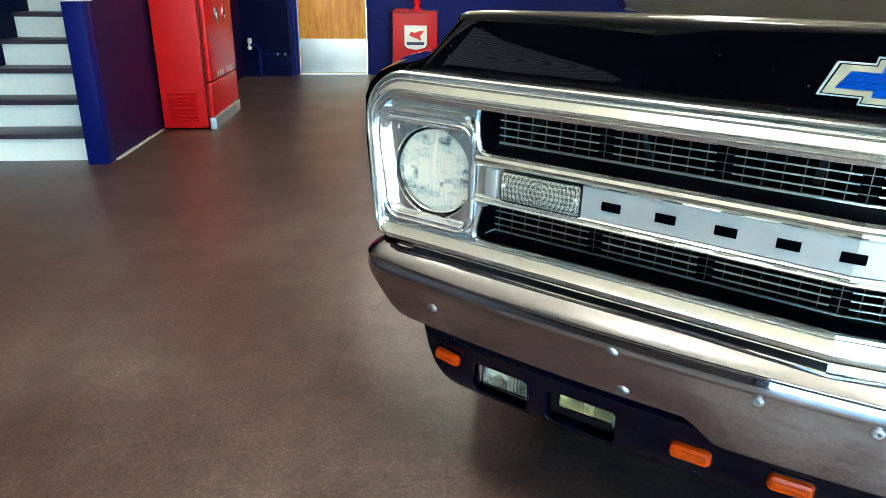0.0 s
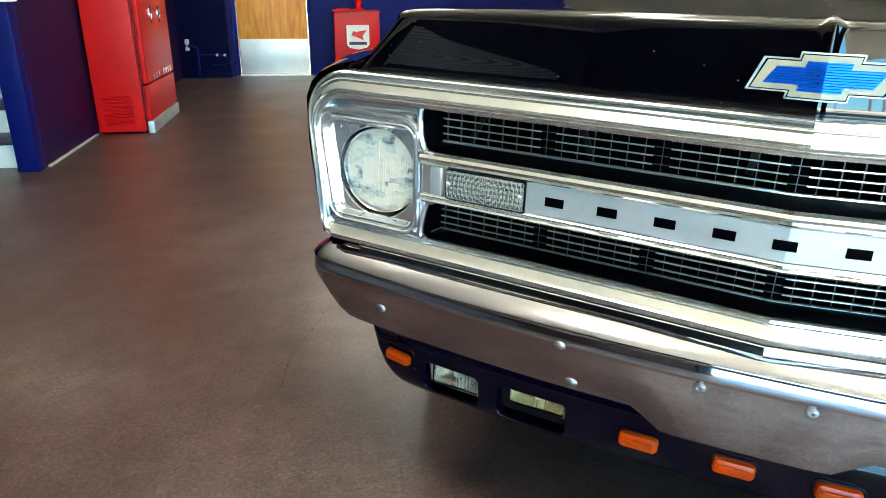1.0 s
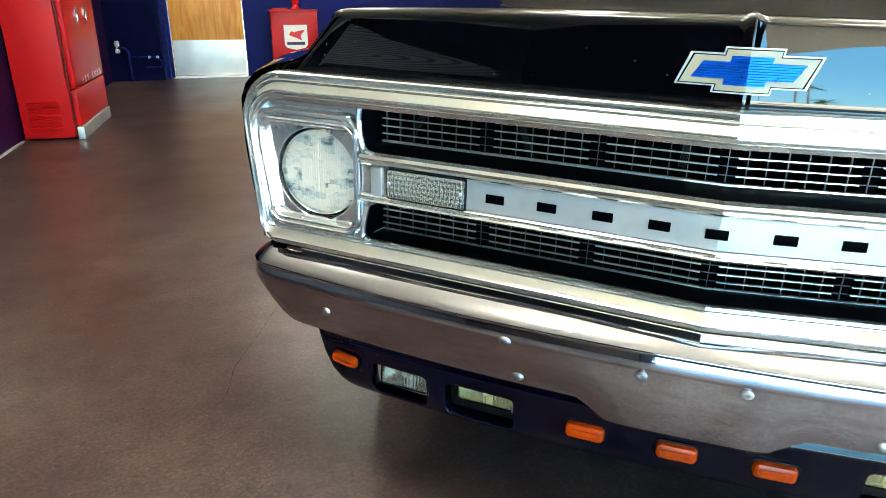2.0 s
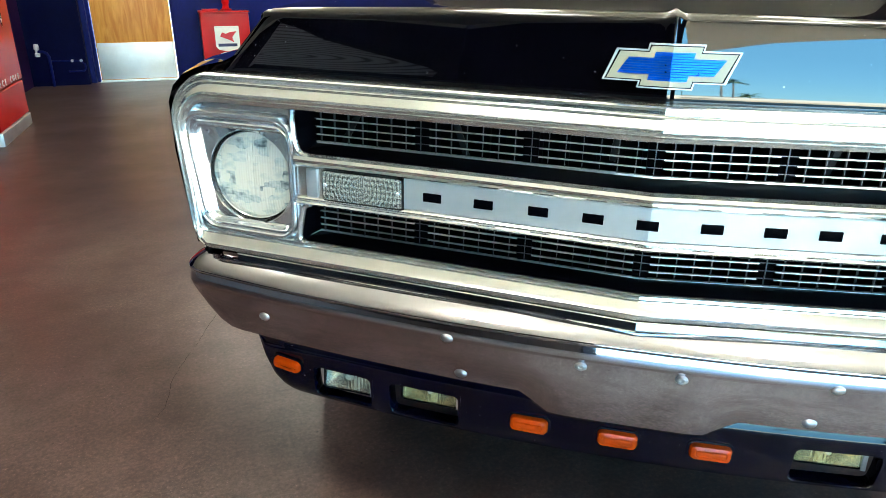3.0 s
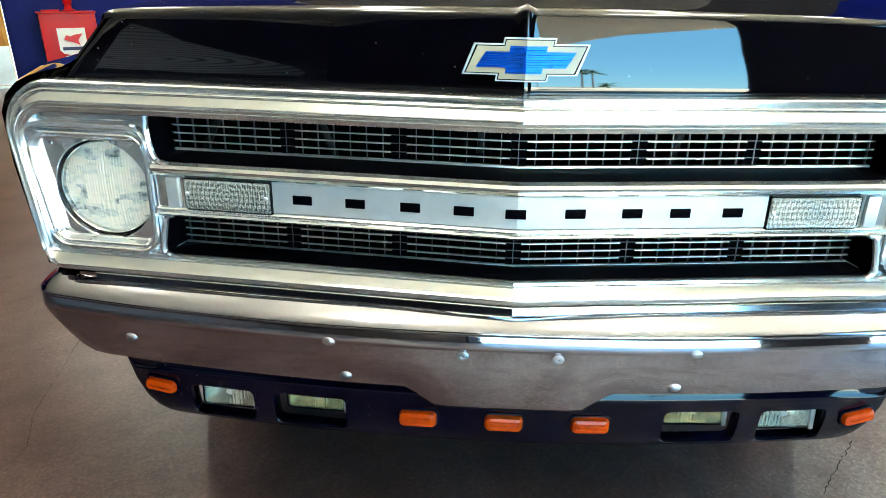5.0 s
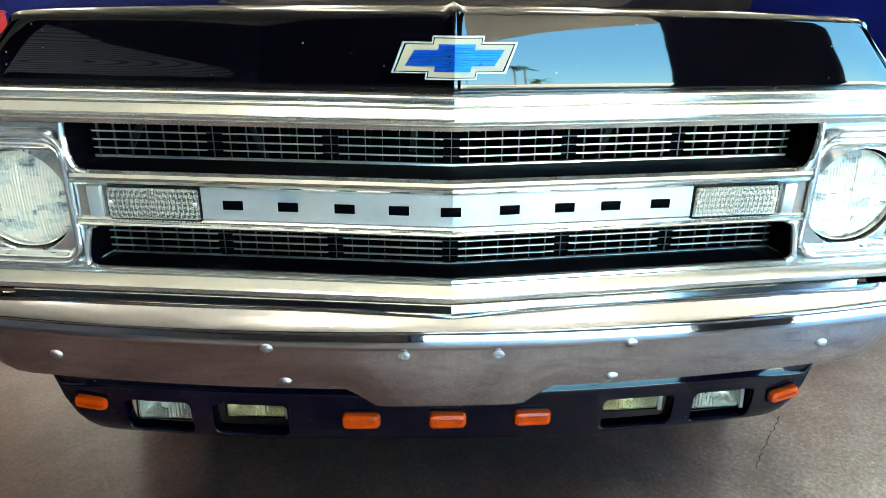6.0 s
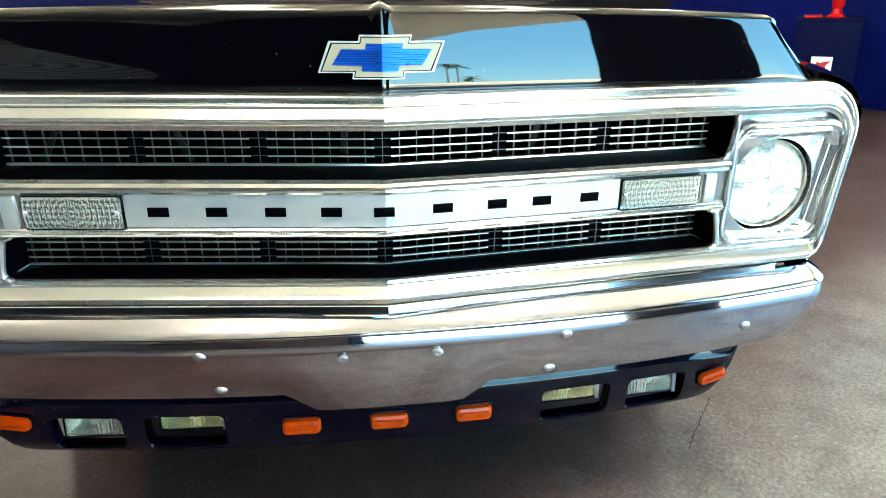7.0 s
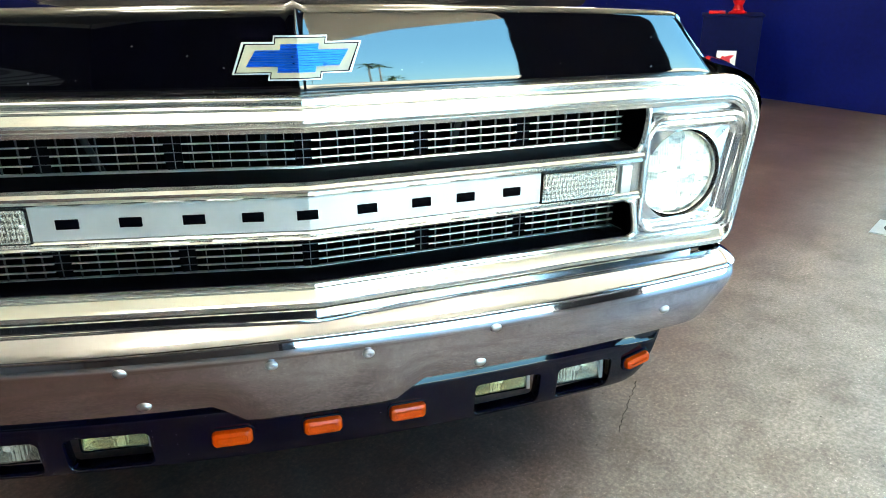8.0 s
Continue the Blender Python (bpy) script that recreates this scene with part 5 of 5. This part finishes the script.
for u0, z0 in ((-2.02, 0.30), (-1.92, 0.30)):
    bm = bmesh.new()
    turned(bm, [(0.018, 0.0), (0.018, 0.02), (0.012, 0.03), (0.001, 0.03)], 16, pose(0, 0, 0, 90, 0, 0))
    ob = tagged(part("wall_socket", bm, STEEL), "small round metal socket on the navy wall", "socket")
    ob.matrix_basis = ROOM @ Matrix.Translation((u0, 9.018, z0))


conduit = pipe_run("wall_conduit", [(-0.30, 0, 0.30), (-0.02, 0, 0.30), (0.06, 0, 0.29), (0.10, 0, 0.25), (0.10, 0, 0.20), (0.07, 0, 0.17), (-0.10, 0, 0.17)], 0.011, BLUE_WALL, "", "")
tagged(conduit, "thin navy painted conduit bent along the wall", "conduit")
conduit.matrix_basis = ROOM @ Matrix.Translation((-1.98, 9.006, 0))


# ---- oil cabinets with pump tops ----
def oil_cabinet(m, w, d, h, paint, sign_z, sign_w, sign_x, label):
    cab = tagged(empty("oil_cabinet", m), label, "oil cabinet")
    body = part("body", boxed(-w / 2, w / 2, 0, d, 0.0, h - 0.02, 0.008), paint, cab)
    part("top_plate", boxed(-w / 2 - 0.015, w / 2 + 0.015, -0.015, d + 0.015, h - 0.018, h, 0.004), paint, cab)
    sh = sign_w * 1.05
    pts = [(-0.5, 0.5), (-0.5, -0.30), (-0.38, -0.42), (0, -0.5), (0.38, -0.42), (0.5, -0.30), (0.5, 0.5)]
    bm = bmesh.new()
    f = [bm.verts.new((sign_x + x * sign_w, -0.008, sign_z + z * sh)) for x, z in pts]
    b = [bm.verts.new((sign_x + x * sign_w, -0.001, sign_z + z * sh)) for x, z in pts]
    bm.faces.new(f)
    for i in range(len(pts)):
        bm.faces.new([f[i], f[(i + 1) % len(pts)], b[(i + 1) % len(pts)], b[i]])
    sign = part("sign_plate", bm, WHITE_SIGN, body, "white shield shaped sign")
    # plain red shape and a dark bar
    bm = bmesh.new()
    red = [(-0.30, 0.10), (-0.10, 0.02), (0.12, -0.06), (0.26, -0.14), (0.20, 0.06), (0.40, 0.30), (0.10, 0.26), (-0.06, 0.20), (-0.20, 0.26)]
    vs = [bm.verts.new((sign_x + x * sign_w, -0.011, sign_z + z * sh)) for x, z in red]
    vb = [bm.verts.new((sign_x + x * sign_w, -0.008, sign_z + z * sh)) for x, z in red]
    bm.faces.new(vs)
    for i in range(len(red)):
        bm.faces.new([vs[i], vs[(i + 1) % len(red)], vb[(i + 1) % len(red)], vb[i]])
    part("sign_shape", bm, RED_SIGN, sign, "plain red shape")
    part("sign_bar", boxed(sign_x - 0.40 * sign_w, sign_x + 0.38 * sign_w, -0.011, -0.008, sign_z - 0.30 * sh, sign_z - 0.18 * sh), NAVY_SIGN, sign, "dark bar of lettering")
    bm = bmesh.new()
    turned(bm, [(0.075, h), (0.078, h + 0.012), (0.045, h + 0.03), (0.035, h + 0.07), (0.05, h + 0.10), (0.052, h + 0.26), (0.035, h + 0.30), (0.02, h + 0.42), (0.03, h + 0.44), (0.001, h + 0.46)], 28, Matrix.Translation((0.04, d / 2, 0)))
    pump = part("pump", bm, MACHINE_RED, cab, "red enamelled hand pump")
    part("tray", boxed(-w / 2 + 0.04, -0.06, d / 2 - 0.09, d / 2 + 0.09, h, h + 0.022, 0.008), MACHINE_RED, cab, "red drip tray")
    return cab


oil_cabinet(ROOM @ Matrix.Translation((-0.15, 8.72, 0)), 0.60, 0.42, 0.88, MACHINE_RED, 0.54, 0.30, 0.01, "red oil cabinet with a hand pump and white sign")
oil_cabinet(Matrix.Translation((3.93, 4.32, 0)) @ pose(0, 0, 0, 0, 0, -34), 0.48, 0.36, 0.77, NAVY_WALL, 0.385, 0.16, -0.015, "navy blue oil cabinet with a red hand pump and white sign")

# ---- floor drain ----
bm = boxed(-0.11, 0.11, -0.11, 0.11, -0.01, 0.006, 0.002)
drain = tagged(part("floor_drain", bm, STEEL), "square steel floor drain set in the concrete", "drain")
drain.matrix_basis = Matrix.Translation((2.705, 1.24, 0)) @ pose(0, 0, 0, 0, 0, 33)
bm = bmesh.new()
turned(bm, [(0.07, 0.006), (0.07, 0.008), (0.05, 0.009), (0.001, 0.009)], 24)
part("drain_cover", bm, DARK_METAL, drain)

# ---- palms far outside the openings ----
def palm(x, y, h, seed):
    rng = random.Random(seed)
    tree = tagged(empty("palm_tree", ROOM @ Matrix.Translation((x, y, -0.125))), "tall palm tree far outside the door opening", "palm tree", "palms outside")
    bm = bmesh.new()
    turned(bm, [(0.15 - 0.06 * k / 8 + 0.010 * (k % 2), h * k / 8) for k in range(9)], 12)
    part("trunk", bm, BARK, tree)
    bm = bmesh.new()
    for k in range(26):
        a = rng.uniform(0, 2 * math.pi)
        rise = rng.uniform(-0.4, 1.1)
        ln = rng.uniform(1.4, 2.1)
        last = None
        for j in range(7):
            t = j / 6
            d = ln * t
            p = Vector((math.cos(a) * d * math.cos(rise * (1 - t)), math.sin(a) * d * math.cos(rise * (1 - t)), h + d * math.sin(rise) - 0.55 * d * d * 0.5))
            wd = 0.22 * math.sin(math.pi * min(0.98, t * 0.9 + 0.08))
            side = Vector((-math.sin(a), math.cos(a), -0.35)) * wd
            side2 = Vector((math.sin(a), -math.cos(a), -0.35)) * wd
            row = [bm.verts.new(p + side), bm.verts.new(p), bm.verts.new(p + side2)]
            if last and j % 2 == 1 or last and rng.random() < 0.75:
                bm.faces.new([last[0], last[1], row[1], row[0]])
                bm.faces.new([last[1], last[2], row[2], row[1]])
            last = row
    part("crown", bm, LEAF, tree)


for x, y, h, seed in ((-13.7, -72, 8.6, 1), (-14.0, -80, 9.0, 2), (-11.4, -74, 4.6, 3)):
    palm(x, y, h, seed)

# ---- low rise beyond the yard ----
bm = bmesh.new()
rows = []
for i in range(41):
    a = i / 40
    h = 3.9 * math.sin(math.pi * a) ** 0.7 * (0.85 + 0.15 * math.sin(23 * a))
    rows.append([Vector((-33 + 22 * a, -122 + 6 * k, -0.13 + h * math.sin(math.pi * k / 4))) for k in range(5)])
add_rows(bm, rows)
structure("ground_rise", bm, DRY_EARTH, "low dry earth rise beyond the yard", "ground")

# ---- ceiling lamps ----
lamp = None
for x, y in ((-0.70, -0.85), (1.15, -0.85), (-2.55, 0.75), (-0.70, 0.75), (1.15, 0.75), (3.0, 0.75), (-3.2, 5.2), (-0.70, 3.3), (1.15, 3.3), (3.2, 5.2), (-4.9, 6.6)):
    at = Matrix.Translation((x, y, CEIL))
    if lamp is None:
        lamp = tagged(empty("high_bay_lamp", at), "round glowing high bay lamp hung from the ceiling", "ceiling lamp", "high bay lamps")
        bm = bmesh.new()
        turned(bm, [(0.010, 0.0), (0.010, -0.16), (0.055, -0.17), (0.060, -0.25), (0.05, -0.26)], 20)
        part("stem", bm, STEEL, lamp, "grey stem and ballast")
        bm = bmesh.new()
        turned(bm, [(0.05, -0.262), (0.10, -0.29), (0.17, -0.36), (0.215, -0.44), (0.218, -0.455)], 36)
        part("reflector", bm, CEILING_FILL, lamp, "lamp reflector with an added glow for the ceiling")
        bm = bmesh.new()
        turned(bm, [(0.214, -0.456), (0.225, -0.47), (0.20, -0.485), (0.10, -0.50), (0.001, -0.505)], 36)
        part("bowl", bm, TUBE, lamp, "glowing acrylic bowl")
    else:
        copy_thing(lamp, at)


# ---- hairline cracks in the floor ----
def crack(points, seed, width):
    rng = random.Random(seed)
    pts = []
    for (ax, ay), (bx, by) in zip(points, points[1:]):
        n = 7
        for k in range(n):
            t = k / n
            pts.append((ax + (bx - ax) * t + rng.uniform(-0.003, 0.003), ay + (by - ay) * t + rng.uniform(-0.003, 0.003)))
    pts.append(points[-1])
    bm = bmesh.new()
    rows = []
    for i, (x, y) in enumerate(pts):
        a, b = pts[max(0, i - 1)], pts[min(len(pts) - 1, i + 1)]
        d = Vector((b[0] - a[0], b[1] - a[1])).normalized()
        w = width * rng.uniform(0.35, 1.0) * (0.3 if i in (0, len(pts) - 1) else 1)
        rows.append([Vector((x - d.y * w, y + d.x * w, 0.0012)), Vector((x + d.y * w, y - d.x * w, 0.0012))])
    add_rows(bm, rows)
    tagged(part("floor_crack", bm, CRACK), "dark hairline crack in the concrete floor", "crack", "floor cracks")


crack([(0.93, 0.46), (0.903, 0.426), (0.87, 0.386), (0.83, 0.338), (0.789, 0.289), (0.765, 0.25)], 5, 0.0014)
crack([(-1.42, 0.95), (-1.363, 0.738), (-1.335, 0.613), (-1.30, 0.48), (-1.235, 0.359), (-1.225, 0.28)], 7, 0.0007)
